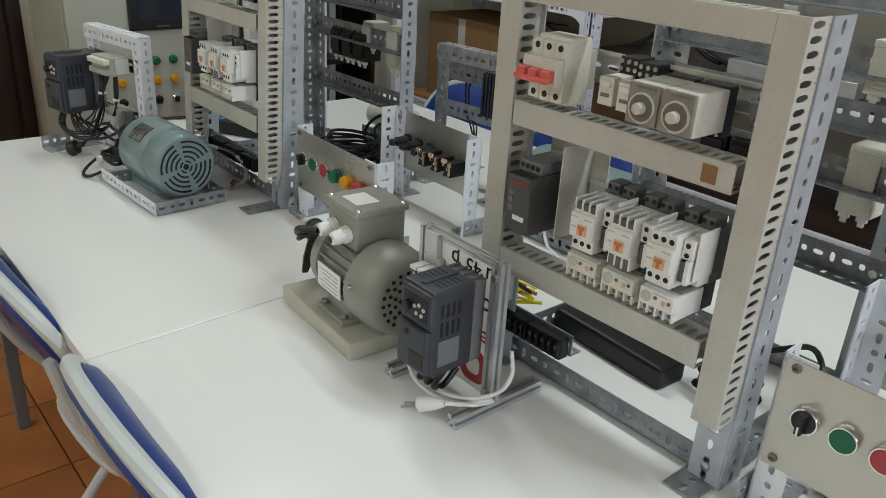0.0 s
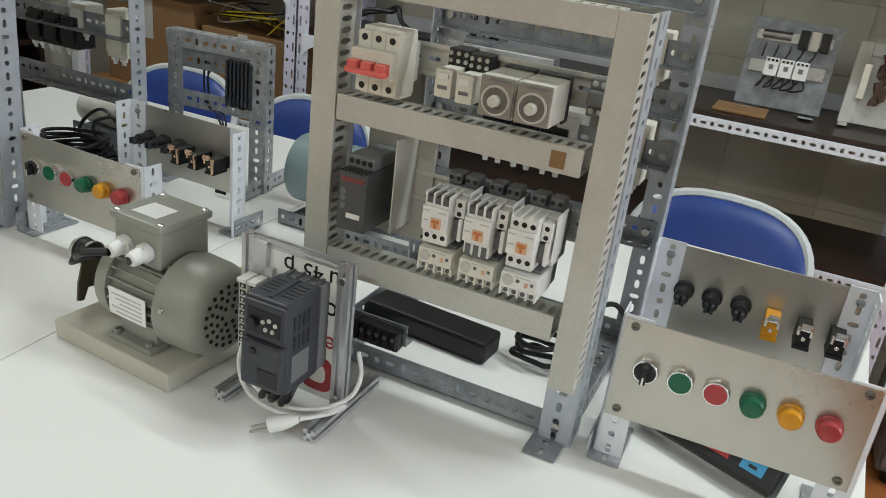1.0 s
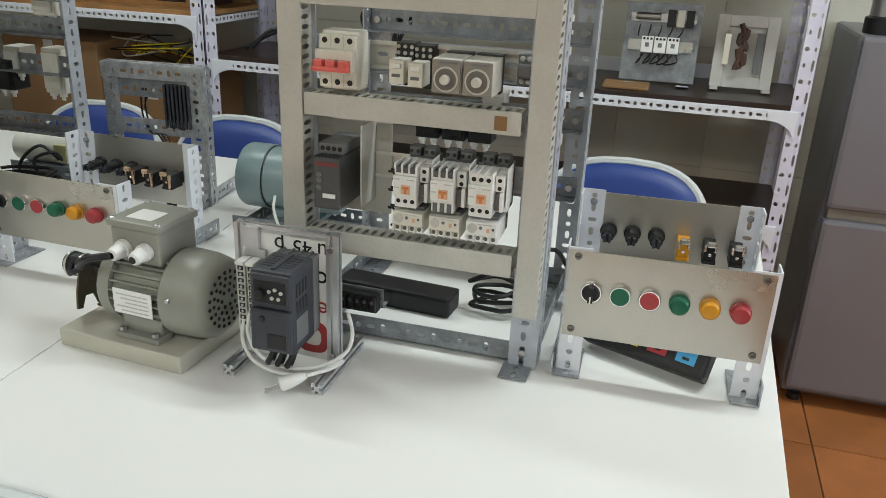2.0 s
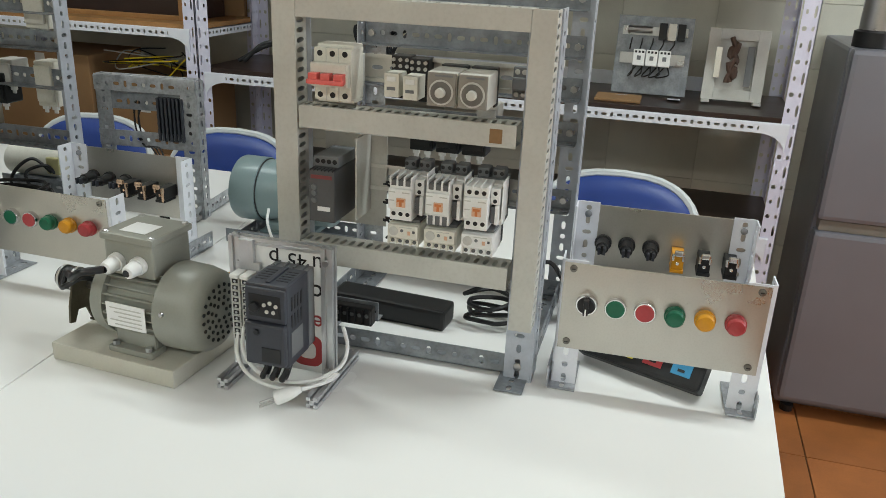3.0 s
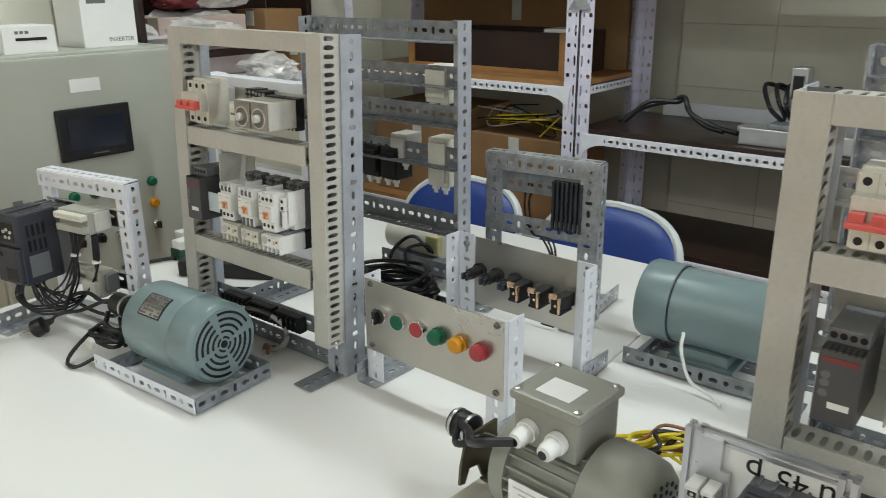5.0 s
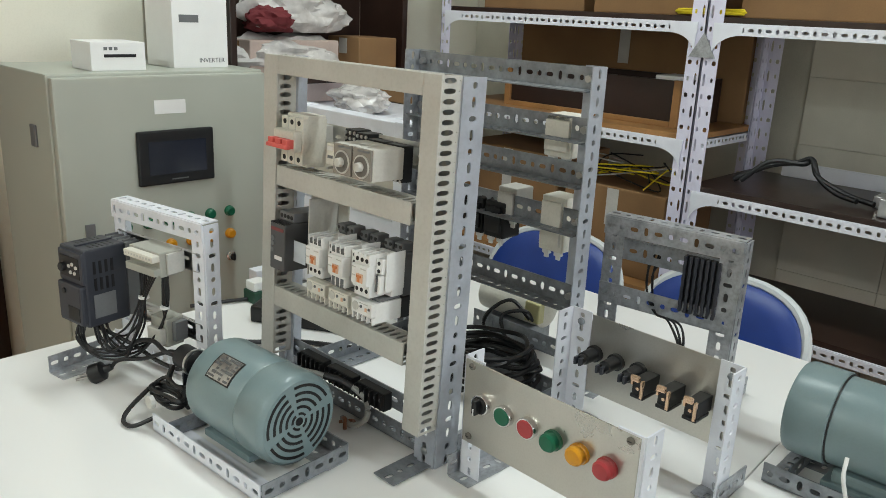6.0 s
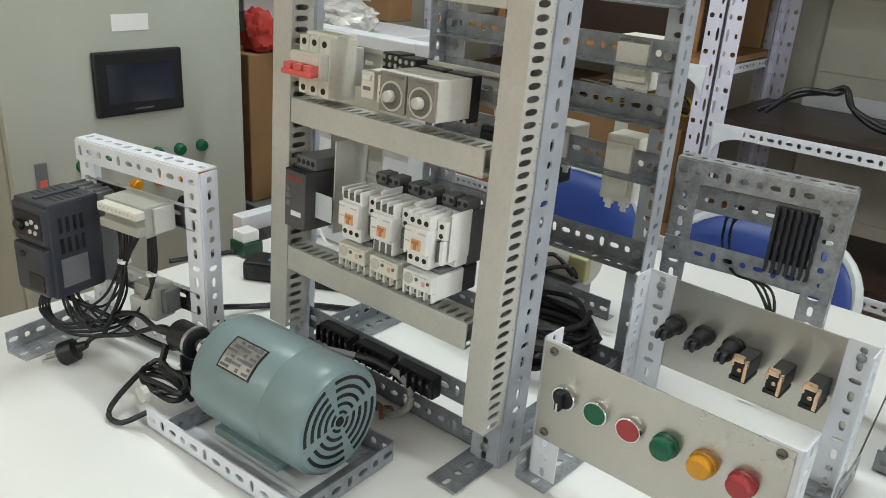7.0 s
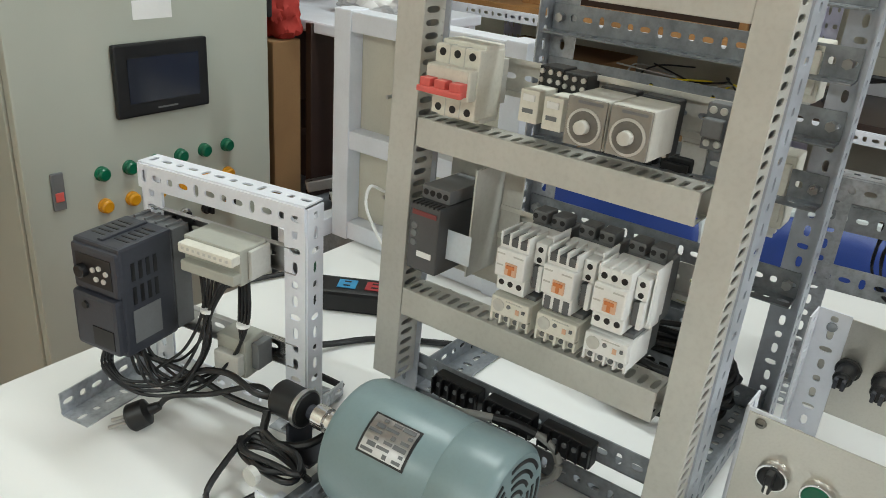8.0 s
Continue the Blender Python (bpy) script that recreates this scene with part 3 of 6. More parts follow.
def overload(m, label, col):
    d = thing("overload_relay", m, label, "overload relay", "overload relays")
    bm = box(B(), -0.038, 0.008, -0.0200, 0.0215, -0.0155, 0.0125, 0.002)
    box(bm, -0.044, -0.036, -0.0195, 0.0210, -0.0060, 0.0120, 0.0018)
    for i in range(5):
        y = -0.0190 + 0.0098 * i
        box(bm, -0.0425, -0.037, y - 0.0011, y + 0.0011, -0.0155, -0.0060, 0.0004)
    part("body", bm, col, d)
    part("base", box(B(), 0.0085, 0.034, -0.0175, 0.0175, -0.018, 0.012, 0.002), BLACK, d, "black base")
    part("mounting_tongue", box(B(), -0.030, 0.006, -0.0180, 0.0190, 0.0126, 0.0170, 0.0008), MID_GREY, d)
    part("setting_dial", lathe(B(), [(0, 0.0062), (0.0012, 0.0062), (0.0015, 0.005)], (-0.0435, 0.0125, 0.0035), (-1, 0.0125, 0.0035), 18), LIGHT_GREY, d, "grey setting dial", True)
    part("test_button", lathe(B(), [(0, 0.0022), (0.0012, 0.002)], (-0.0438, 0.0015, 0.0050), (-1, 0.0015, 0.0050), 12), MID_GREY, d, "", True)
    part("reset_button", box(B(), -0.0455, -0.0437, -0.0160, -0.0130, 0.0030, 0.0062, 0.0005), BASE_GREY, d)
    part("trip_mark", box(B(), -0.0446, -0.0439, -0.0100, -0.0062, 0.0000, 0.0050), PEACH, d, "faded orange trip mark")
    for i in range(4):
        part("terminal_hole", holes(B(), [(-0.0141 + 0.0098 * i, -0.0110)], 0.0026, -0.0385), BASE_GREY, d)
    part("print_bar", box(B(), -0.0446, -0.0440, -0.0120, 0.0050, 0.0090, 0.0100), LIGHT_GREY, d)
    return d


def rail_terminal(m, label):
    """A grey screw terminal clipped on a mounting rail."""
    d = thing("rail_terminal", m, label, "terminal block", "rail terminals")
    bm = box(B(), -0.020, 0.004, -0.0100, 0.0100, -0.0200, 0.0200, 0.0015)
    box(bm, -0.030, -0.0195, -0.0090, 0.0090, -0.0080, 0.0080, 0.002)
    part("body", bm, MID_GREY, d)
    for z in (-0.0140, 0.0140):
        for y in (-0.0045, 0.0045):
            part("terminal_screw", lathe(B(), [(0, 0.0034), (0.0016, 0.0030), (0.002, 0.001)], (-0.020, y, z), (-1, y, z), 12), LIGHT_GREY, d, "", True)
    return d


def timer(m, label):
    d = thing("timer_relay", m, label, "timer", "timer relays")
    part("housing", box(B(), -0.052, 0.000, -0.0182, 0.0182, -0.0205, 0.0205, 0.0015), TIMER_CASE, d, "grey-beige housing")
    face = part("face", box(B(), -0.0555, -0.0522, -0.0175, 0.0175, -0.0198, 0.0198, 0.0008), TIMER_FACE, d, "smoky clear face")
    part("scale_ring", lathe(B(), [(0, 0.0152), (0.001, 0.0152), (0.0012, 0.0128)], (-0.0555, 0, -0.003), (-1, 0, -0.003), 28), LIGHT_GREY, face, "", True)
    part("scale", lathe(B(), [(0, 0.0130), (0.0016, 0.0130), (0.0016, 0.004)], (-0.0555, 0, -0.003), (-1, 0, -0.003), 28), TIMER_DIAL, face, "", True)
    part("knob", lathe(B(), [(0, 0.0062), (0.008, 0.0056), (0.009, 0.004)], (-0.0560, 0, -0.003), (-1, 0, -0.003), 20), TIMER_CASE, d, "pale grey dial knob", True)
    part("print_bar", box(B(), -0.0562, -0.0555, -0.014, 0.008, 0.0155, 0.0178), MID_GREY, face)
    sock = part("socket", box(B(), 0.0005, 0.018, -0.0165, 0.0165, -0.026, 0.0225, 0.0015), BLACK, d, "black plug-in socket")
    part("socket_screw", holes(B(), [(-0.012 + 0.008 * i, -0.0245) for i in range(4)], 0.0020, 0.0005), STEEL, sock)
    return d


def small_relay(m, label):
    d = thing("plug_in_relay", m, label, "relay", "plug-in relays")
    part("housing", box(B(), -0.020, 0.014, -0.0098, 0.0098, -0.015, 0.015, 0.0012), IVORY, d, "yellowed ivory housing")
    part("test_button", box(B(), -0.0215, -0.020, -0.006, 0.006, 0.005, 0.011, 0.0004), WHITE_PLASTIC, d)
    part("print_bar", box(B(), -0.0206, -0.020, -0.005, 0.006, -0.006, -0.002), MID_GREY, d)
    sock = part("socket", box(B(), 0.0145, 0.042, -0.0125, 0.0125, -0.022, 0.033, 0.0015), BLACK, d, "black plug-in socket")
    bm = B()
    for i in range(3):
        for z in (0.020, 0.028):
            cyl(bm, (0.0128, -0.009 + 0.009 * i, z), (0.016, -0.009 + 0.009 * i, z), 0.0026, seg=8)
    part("socket_screw", bm, STEEL, sock)
    return d


def soft_starter(m, label, tag):
    """A slim dark drive on a clear backing plate."""
    d = thing("soft_starter", m, label, "soft starter", "soft starters")
    bm = box(B(), -0.046, 0.036, -0.0185, 0.0185, -0.050, 0.022, 0.002)
    body = part("body", bm, STARTER, d, "charcoal grey housing")
    bm = box(B(), -0.030, 0.034, -0.0175, 0.0175, 0.0225, 0.037, 0.0015)
    part("terminal_strip", bm, MID_GREY, d)
    for i in range(4):
        part("terminal_hole", holes(B(), [(-0.0123 + 0.0082 * i, 0.030)], 0.0033, -0.030), BLACK, d)
    bm = B()
    for i in range(7):
        box(bm, -0.0466, -0.034, -0.0165 + 0.0052 * i, -0.0150 + 0.0052 * i, 0.0205, 0.0226)
    part("vent_slot", bm, BLACK, body)
    part("nameplate", box(B(), -0.0468, -0.046, -0.015, 0.015, 0.010, 0.015), mat("dull_red_print", (0.22, 0.045, 0.045), 0.5), body, "dull red name strip")
    for z in (-0.006, 0.004, 0.012):
        part("setting_dial", lathe(B(), [(0, 0.0042), (0.0015, 0.0036)], (-0.046, 0.011, z - 0.014), (-1, 0.011, z - 0.014), 12), MID_GREY, body, "", True)
    part("label", box(B(), -0.0468, -0.046, -0.012, 0.006, -0.034, -0.028), PAPER, body, "white label")
    part("backing_plate", box(B(), 0.0365, 0.0385, -0.062, 0.030, -0.075, 0.056, 0.0006), LIGHT_GREY, d, "pale grey backing plate")
    part("side_plate", box(B(), -0.018, 0.0365, -0.0385, -0.0365, -0.052, 0.062, 0.0006), LIGHT_GREY, d)
    if tag:
        part("paper_tag", box(B(), -0.030, -0.0295, -0.048, -0.0190, -0.034, -0.002), PALE_TAG, d, "pale paper tag")
    return d


def at(rk, x, y, z):
    return rk @ pose(x, y, z)


made = {}


def place(key, build, m):
    """Builds a device the first time and copies it after that."""
    if key in made:
        return copy_thing(made[key], m)
    made[key] = build(m)
    return made[key]


for rk in (RACK_A, FACE_B @ pose(0, 0.006, 0)):
    place("mcb", lambda m: breaker(m, "ivory three-pole breaker with red lever on the rack's rail"), at(rk, -0.006, 0.279, 0.415))
    place("relay", lambda m: small_relay(m, "yellowed plug-in relay in a black socket"), at(rk, 0.026, 0.204, 0.406))
    place("relay", None, at(rk, 0.026, 0.179, 0.404))
    for y in (0.1265, 0.0880):
        place("timer", lambda m: timer(m, "ivory dial timer in a black socket"), at(rk, 0.019, y, 0.413))
    for i, y in enumerate((0.170, 0.121, 0.072)):
        top_kind = ("fins", "slots", "")[i]
        place("con" + top_kind, lambda m: contactor(m, "white contactor with an orange indicator on a grey base", top_kind), at(rk, 0.007, y - 0.004, 0.2745))
        place("ol%d" % (i > 1), lambda m: overload(m, "cream overload relay under its contactor" if i < 2 else "white overload relay under its contactor", IVORY if i < 2 else WHITE_PLASTIC), at(rk, 0.004, y - 0.001, 0.2255))
    place("rail_terminal", lambda m: rail_terminal(m, "grey screw terminal clipped on the rack's rail"), at(rk, 0.064, 0.046, 0.416))
    soft_starter(at(rk, 0.026, 0.290, 0.270), "dark grey soft starter on a pale plate in the rack", rk is not RACK_A)

# backs of the devices that face the far side


def back_device(m, label, col, w, h):
    d = thing("relay_socket", m, label, "relay socket", "devices on the far frame")
    part("body", box(B(), 0.0, 0.045, -w / 2, w / 2, -h / 2, h / 2, 0.003), col, d)
    part("shoulder", box(B(), -0.006, 0.0, -w / 2 + 0.004, w / 2 - 0.004, -h / 2 + 0.010, h / 2 - 0.008, 0.0015), col, d)
    for y in (-w / 4, w / 4):
        bm = box(B(), 0.004, 0.012, y - w / 7, y + w / 7, -h / 2 - 0.007, -h / 2 + 0.001, 0.001)
        box(bm, 0.006, 0.010, y - 0.004, y + 0.004, -h / 2 - 0.014, -h / 2 - 0.006, 0.001)
        part("clip", bm, WHITE_PLASTIC, d, "white rail clip")
    return d


for rk, R in ((RACK_A, 0.357), (RACK_B, 0.347)):
    place("bd_ivory", lambda m: back_device(m, "ivory device mounted on the rack's far crossbar", IVORY, 0.052, 0.066), at(rk, R, 0.062, 0.425))
    place("bd_ivory2", lambda m: back_device(m, "tall ivory device mounted on the rack's far crossbar", IVORY, 0.046, 0.090), at(rk, R, 0.060, 0.285))
    place("bd_grey", lambda m: back_device(m, "grey device mounted on the rack's far crossbar", LIGHT_GREY, 0.040, 0.055), at(rk, R, 0.155, 0.300))
    for y in (0.172, 0.219, 0.266):
        place("bd_black", lambda m: back_device(m, "black relay socket with white clips on the far crossbar", BLACK, 0.042, 0.062), at(rk, R - 0.01, y, 0.270))

# black contact strips along the low crossbars


def contact_strip(m):
    d = thing("terminal_block", m, "black screw terminal block on the low crossbar", "terminal block", "terminal blocks")
    part("body", box(B(), -0.016, 0.0, -0.030, 0.030, -0.016, 0.012, 0.002), BLACK, d)
    for i in range(6):
        part("barrier", box(B(), -0.022, -0.0155, -0.0292 + 0.0114 * i, -0.0272 + 0.0114 * i, -0.012, 0.010, 0.0006), BLACK, d)
        if i < 5:
            part("screw", lathe(B(), [(0, 0.0034), (0.0014, 0.0028)], (-0.016, -0.0225 + 0.0114 * i, 0.0), (-1, -0.0225 + 0.0114 * i, 0.0), 10), MID_GREY, d)
    return d


for rk, z in ((RACK_B, 0.066),):
    for y in (0.125, 0.195, 0.265):
        place("strip", contact_strip, at(rk, 0.044, y, z))
for y in (0.266, 0.328):
    place("strip", contact_strip, at(RACK_A, 0.044, y, 0.066))

# ---- motors ----


def fan_face(parent, y, r, mat_dark, centre):
    """Curved ventilation slots in the end of a cowl that faces -y."""
    for ring, (ra, rb) in enumerate(((0.15, 0.20), (0.30, 0.355), (0.45, 0.51), (0.60, 0.66), (0.76, 0.82))):
        gaps = 0.30 if ring else 0.45
        for q in range(4):
            bm = B()
            a0, a1 = q * math.pi / 2 + gaps / 2 + 0.3, (q + 1) * math.pi / 2 - gaps / 2 + 0.3
            n = 8
            vs = []
            for k in range(n + 1):
                a = a0 + (a1 - a0) * k / n
                for rr in (ra * r, rb * r):
                    for dy in (0.0, 0.0016):
                        vs.append(bm.verts.new((centre[0] + rr * math.cos(a), y - 0.0008 + dy, centre[2] + rr * math.sin(a))))
            for k in range(n):
                i, j = 4 * k, 4 * k + 4
                for p, q2 in ((0, 2), (2, 3), (3, 1), (1, 0)):
                    bm.faces.new((vs[i + p], vs[i + q2], vs[j + q2], vs[j + p]))
            bm.faces.new((vs[0], vs[1], vs[3], vs[2]))
            bm.faces.new((vs[-4], vs[-2], vs[-1], vs[-3]))
            part("vent_slot", bm, mat_dark, parent)
    part("hub", lathe(B(), [(0, 0.006), (0.0012, 0.0055)], (centre[0], y, centre[2]), (centre[0], y - 1, centre[2]), 16), mat_dark, parent)


def teal_motor(m, label):
    """A smooth-cased motor, axis along y with its fan end at -y, on a tray of slotted angle."""
    d = thing("electric_motor", m, label, "motor", "electric motors")
    zc, r = 0.082, 0.0635
    case = part("case", lathe(B(), [(0.0, r * 0.90), (0.004, r * 0.97), (0.010, r), (0.055, r), (0.057, r * 0.985), (0.059, r), (0.165, r), (0.172, r * 0.95), (0.178, r * 0.82), (0.179, r * 0.3)],
                            (0, 0, zc), (0, 1, zc), 48), MOTOR_TEAL, d, "smooth teal-grey case", True)
    fan_face(case, 0.0, r, BLACK, (0, 0, zc))
    part("mounting_foot", box(B(), -0.048, 0.048, 0.045, 0.150, 0.020, 0.030, 0.002), MOTOR_TEAL, d)
    for s in (-1, 1):
        part("web", box(B(), s * 0.030 - 0.010, s * 0.030 + 0.010, 0.050, 0.145, 0.026, 0.050, 0.006), MOTOR_TEAL, d)
    a = radians(128)
    for k, (col, s, e) in enumerate(((BLACK, 1.0, 0.0), (STEEL, 0.90, 0.0004))):
        bm = B()
        n = 6
        vs = []
        for i in range(n + 1):
            t = a + (i / n - 0.5) * 0.62 * s
            for yy in (0.108 - 0.026 * s, 0.108 + 0.026 * s):
                for rr in (r - 0.001, r + 0.0008 + e):
                    vs.append(bm.verts.new((rr * math.cos(t), yy, zc + rr * math.sin(t))))
        for i in range(n):
            p, q = 4 * i, 4 * i + 4
            for u, v in ((0, 1), (1, 3), (3, 2), (2, 0)):
                bm.faces.new((vs[p + u], vs[p + v], vs[q + v], vs[q + u]))
        bm.faces.new((vs[0], vs[1], vs[3], vs[2]))
        bm.faces.new((vs[-4], vs[-3], vs[-1], vs[-2]))
        part("nameplate", bm, col, case, "engraved metal nameplate")
    for row in range(6):
        t = a + (row / 5 - 0.5) * 0.46
        for j in range(3):
            y0 = 0.0865 + 0.0150 * j
            u = Vector((math.cos(t), 0, math.sin(t)))
            w = Vector((-math.sin(t), 0, math.cos(t)))
            o = Vector((0, 0, zc)) + u * (r + 0.0014)
            long = 0.0135 - 0.0045 * ((row * 2 + j) % 3)
            bm = B()
            vs = [bm.verts.new(o + w * q * (0.0015 if (row + j) % 3 else 0.0021) + Vector((0, y, 0))) for q, y in ((-1, y0), (1, y0), (1, y0 + long), (-1, y0 + long))]
            f = bm.faces.new(vs)
            ex = bmesh.ops.extrude_face_region(bm, geom=[f])
            bmesh.ops.translate(bm, vec=u * 0.0004, verts=[v for v in ex["geom"] if isinstance(v, bmesh.types.BMVert)])
            part("print_bar", bm, BASE_GREY, case)
    part("shaft", cyl(B(), (0, 0.178, zc), (0, 0.200, zc), 0.007), STEEL, d, "steel shaft", True)
    cp = part("coupling", lathe(B(), [(0, 0.013), (0.013, 0.013), (0.014, 0.010), (0.017, 0.010), (0.018, 0.013), (0.032, 0.013)], (0, 0.194, zc), (0, 1, zc), 24), CHROME, d, "bright metal coupling", True)
    part("set_screw", cyl(B(), (-0.0118, 0.203, zc), (-0.009, 0.203, zc), 0.003, seg=10), BLACK, cp)
    part("coupling_spider", cyl(B(), (0, 0.226, zc), (0, 0.236, zc), 0.008), DARK, cp)
    enc = part("encoder", lathe(B(), [(0, 0.012), (0.004, 0.019), (0.012, 0.0205), (0.014, 0.019), (0.042, 0.019), (0.045, 0.016)], (0, 0.236, zc), (0, 1, zc), 28), BLACK, d, "black shaft encoder", True)
    part("clamp_ring", lathe(B(), [(0, 0.0212), (0.005, 0.0212)], (0, 0.242, zc), (0, 1, zc), 28), STEEL, enc, "", True)
    bm = box(B(), -0.018, 0.018, 0.250, 0.254, 0.030, zc - 0.014, 0.001)
    box(bm, -0.018, 0.018, 0.222, 0.254, 0.026, 0.030, 0.001)
    part("encoder_bracket", bm, DARK, d, "dark sheet-metal bracket")
    # tray of slotted angle
    for x0, s in ((-0.076, 1), (0.070, -1)):
        bm = angle_bar(B(), (x0, -0.016, 0.002), Y, Z, X * s, 0.256, 0.026, 0.036)
        part("tray_rail", bm, WHITE_STEEL if s > 0 else GALV, d)
    for y0, s in ((-0.017, 1), (0.20, 1)):
        bm = angle_bar(B(), (-0.0735, y0, 0.0045), X, Z, Y * s, 0.142, 0.024, 0.03)
        part("tray_crossbar", bm, GALV_DARK, d)
    return d


MOTOR_B = pose(0.612, 1.458, TOP, 0, 0, 3)
motor_b = teal_motor(MOTOR_B, "teal-grey electric motor with fan slots on a slotted tray")


def shelf_motor(m, label):
    d = thing("electric_motor", m, label, "motor", "electric motors")
    zc, r = 0.104, 0.0625
    part("case", lathe(B(), [(0.0, r * 0.85), (0.006, r * 0.94), (0.010, r * 0.97), (0.150, r * 0.97), (0.151, r * 0.99), (0.152, r * 1.03), (0.200, r * 1.03), (0.206, r * 0.98), (0.209, r * 0.85)],
                     (0, 0, zc), (0, 1, zc), 48), MOTOR_TEAL, d, "smooth teal-grey case", True)
    part("band", lathe(B(), [(0, r * 1.0), (0.002, r * 1.0)], (0, 0.149, zc), (0, 1, zc), 48), BLACK, d, "", True)
    part("shaft", cyl(B(), (0, -0.045, zc), (0, 0.0, zc), 0.007), STEEL, d, "steel shaft", True)
    part("mounting_foot", box(B(), -0.045, 0.045, 0.045, 0.150, 0.022, 0.032, 0.002), MOTOR_TEAL, d)
    part("web", box(B(), -0.040, 0.040, 0.055, 0.140, 0.030, 0.050, 0.006), MOTOR_TEAL, d)
    for x0, s in ((-0.055, 1), (0.065, -1)):
        bm = angle_bar(B(), (x0, -0.06, 0.002), Y, Z, X * s, 0.28, 0.028, 0.036)
        part("tray_rail", bm, GALV_DARK, d)
    part("tray_crossbar", angle_bar(B(), (-0.05, 0.19, 0.005), X, Z, Y, 0.11, 0.024, 0.028), GALV_DARK, d)
    part("cable", tube(B(), [(-0.062, 0.12, 0.085), (-0.078, 0.115, 0.06), (-0.085, 0.095, 0.02), (-0.092, 0.06, 0.010), (-0.105, 0.04, 0.006)], 0.0027), WHITE_PLASTIC, d, "white lead", True)
    return d


shelf_motor(pose(1.136, 0.812, TOP, 0, 0, 1), "teal-grey electric motor with a white lead on a slotted tray")


def ribbed_motor(m, label):
    """A finned motor with a terminal box, axis along y with the fan cowl at -y."""
    d = thing("electric_motor", m, label, "motor", "electric motors")
    zc, xc = 0.064, 0.0
    cowl = part("fan_cowl", lathe(B(), [(0.0, 0.040), (0.003, 0.050), (0.012, 0.0575), (0.030, 0.061), (0.066, 0.062), (0.068, 0.060)], (xc, 0, zc), (xc, 1, zc), 48), MOTOR_GREY, d, "rounded grey fan cowl", True)
    for ring, n in ((0.012, 6), (0.021, 11), (0.030, 16), (0.039, 20)):
        for i in range(n):
            a = 2 * math.pi * i / n + ring
            bm = cyl(B(), (xc + ring * math.cos(a), -0.0009, zc + ring * math.sin(a)), (xc + ring * math.cos(a), 0.002, zc + ring * math.sin(a)), 0.0028, seg=8)
            part("vent_hole", bm, BLACK, cowl)
    part("cowl_screw", lathe(B(), [(0, 0.004), (0.003, 0.003)], (xc - 0.0605, 0.05, zc + 0.012), (xc - 1, 0.05, zc + 0.012), 12), STEEL, cowl)
    body = part("body", cyl(B(), (xc, 0.066, zc), (xc, 0.155, zc), 0.047, seg=36), MOTOR_GREY, d, "finned cast body", True)
    for i in range(26):
        a = 2 * math.pi * (i + 0.5) / 26
        if 1.1 < a < 2.0:
            continue
        c, s = math.cos(a), math.sin(a)
        u, w = Vector((c, 0, s)), Vector((-s, 0, c))
        bm = B()
        vs = [bm.verts.new(Vector((xc, y, zc)) + u * rr + w * q) for y in (0.069, 0.153) for rr, q in ((0.045, -0.0017), (0.045, 0.0017), (0.056, 0.0011), (0.056, -0.0011))]
        for f in ((0, 1, 2, 3), (7, 6, 5, 4), (0, 4, 5, 1), (1, 5, 6, 2), (2, 6, 7, 3), (3, 7, 4, 0)):
            bm.faces.new([vs[q] for q in f])
        part("fin", bm, MOTOR_GREY, body)
    part("end_shield", lathe(B(), [(0.0, 0.057), (0.010, 0.058), (0.020, 0.056), (0.026, 0.048), (0.030, 0.030), (0.036, 0.026), (0.040, 0.014)], (xc, 0.154, zc), (xc, 1, zc), 40), MOTOR_GREY, d, "", True)
    tb = part("terminal_box", box(B(), -0.036, 0.042, 0.076, 0.156, zc + 0.045, zc + 0.094, 0.004), MOTOR_GREY, d, "square terminal box")
    lid = part("lid", box(B(), -0.040, 0.046, 0.072, 0.160, zc + 0.0945, zc + 0.105, 0.0035), MOTOR_GREY, d, "terminal box lid with a white sticker")
    part("sticker", box(B(), -0.024, 0.012, 0.096, 0.138, zc + 0.1052, zc + 0.1058), PAPER, lid, "white sticker")
    for x in (-0.033, 0.039):
        for y in (0.079, 0.153):
            part("lid_screw", lathe(B(), [(0, 0.005), (0.002, 0.0045), (0.003, 0.002)], (x, y, zc + 0.1045), (x, y, zc + 1), 12), STEEL, lid)
    for y in (0.098, 0.134):
        gl = part("cable_gland", lathe(B(), [(0, 0.0125), (0.008, 0.0125), (0.0085, 0.0105), (0.020, 0.0100), (0.026, 0.0085), (0.028, 0.0055)], (-0.036, y, zc + 0.066), (-1.0, y, zc - 0.05), 18), WHITE_PLASTIC, d, "white plastic cable gland", True)
        part("bore", cyl(B(), (-0.0630, y, zc + 0.0630), (-0.0646, y, zc + 0.0629), 0.0052, seg=12), BLACK, gl)
    part("nameplate", box(B(), -0.0605, -0.0590, 0.078, 0.142, zc - 0.022, zc + 0.014, 0.0004), PAPER, d, "white nameplate with fine print")
    for i in range(5):
        part("print_bar", box(B(), -0.0609, -0.0605, 0.084, 0.136 - 0.007 * (i % 3), zc + 0.006 - 0.006 * i, zc + 0.0078 - 0.006 * i), LIGHT_GREY, d)
    for s in (-1, 1):
        part("mounting_foot", box(B(), s * 0.042 - 0.016, s * 0.042 + 0.016, 0.075, 0.148, 0.0, 0.009, 0.002), MOTOR_GREY, d)
        part("web", box(B(), s * 0.036 - 0.008, s * 0.036 + 0.008, 0.078, 0.145, 0.006, 0.040, 0.004), MOTOR_GREY, d)
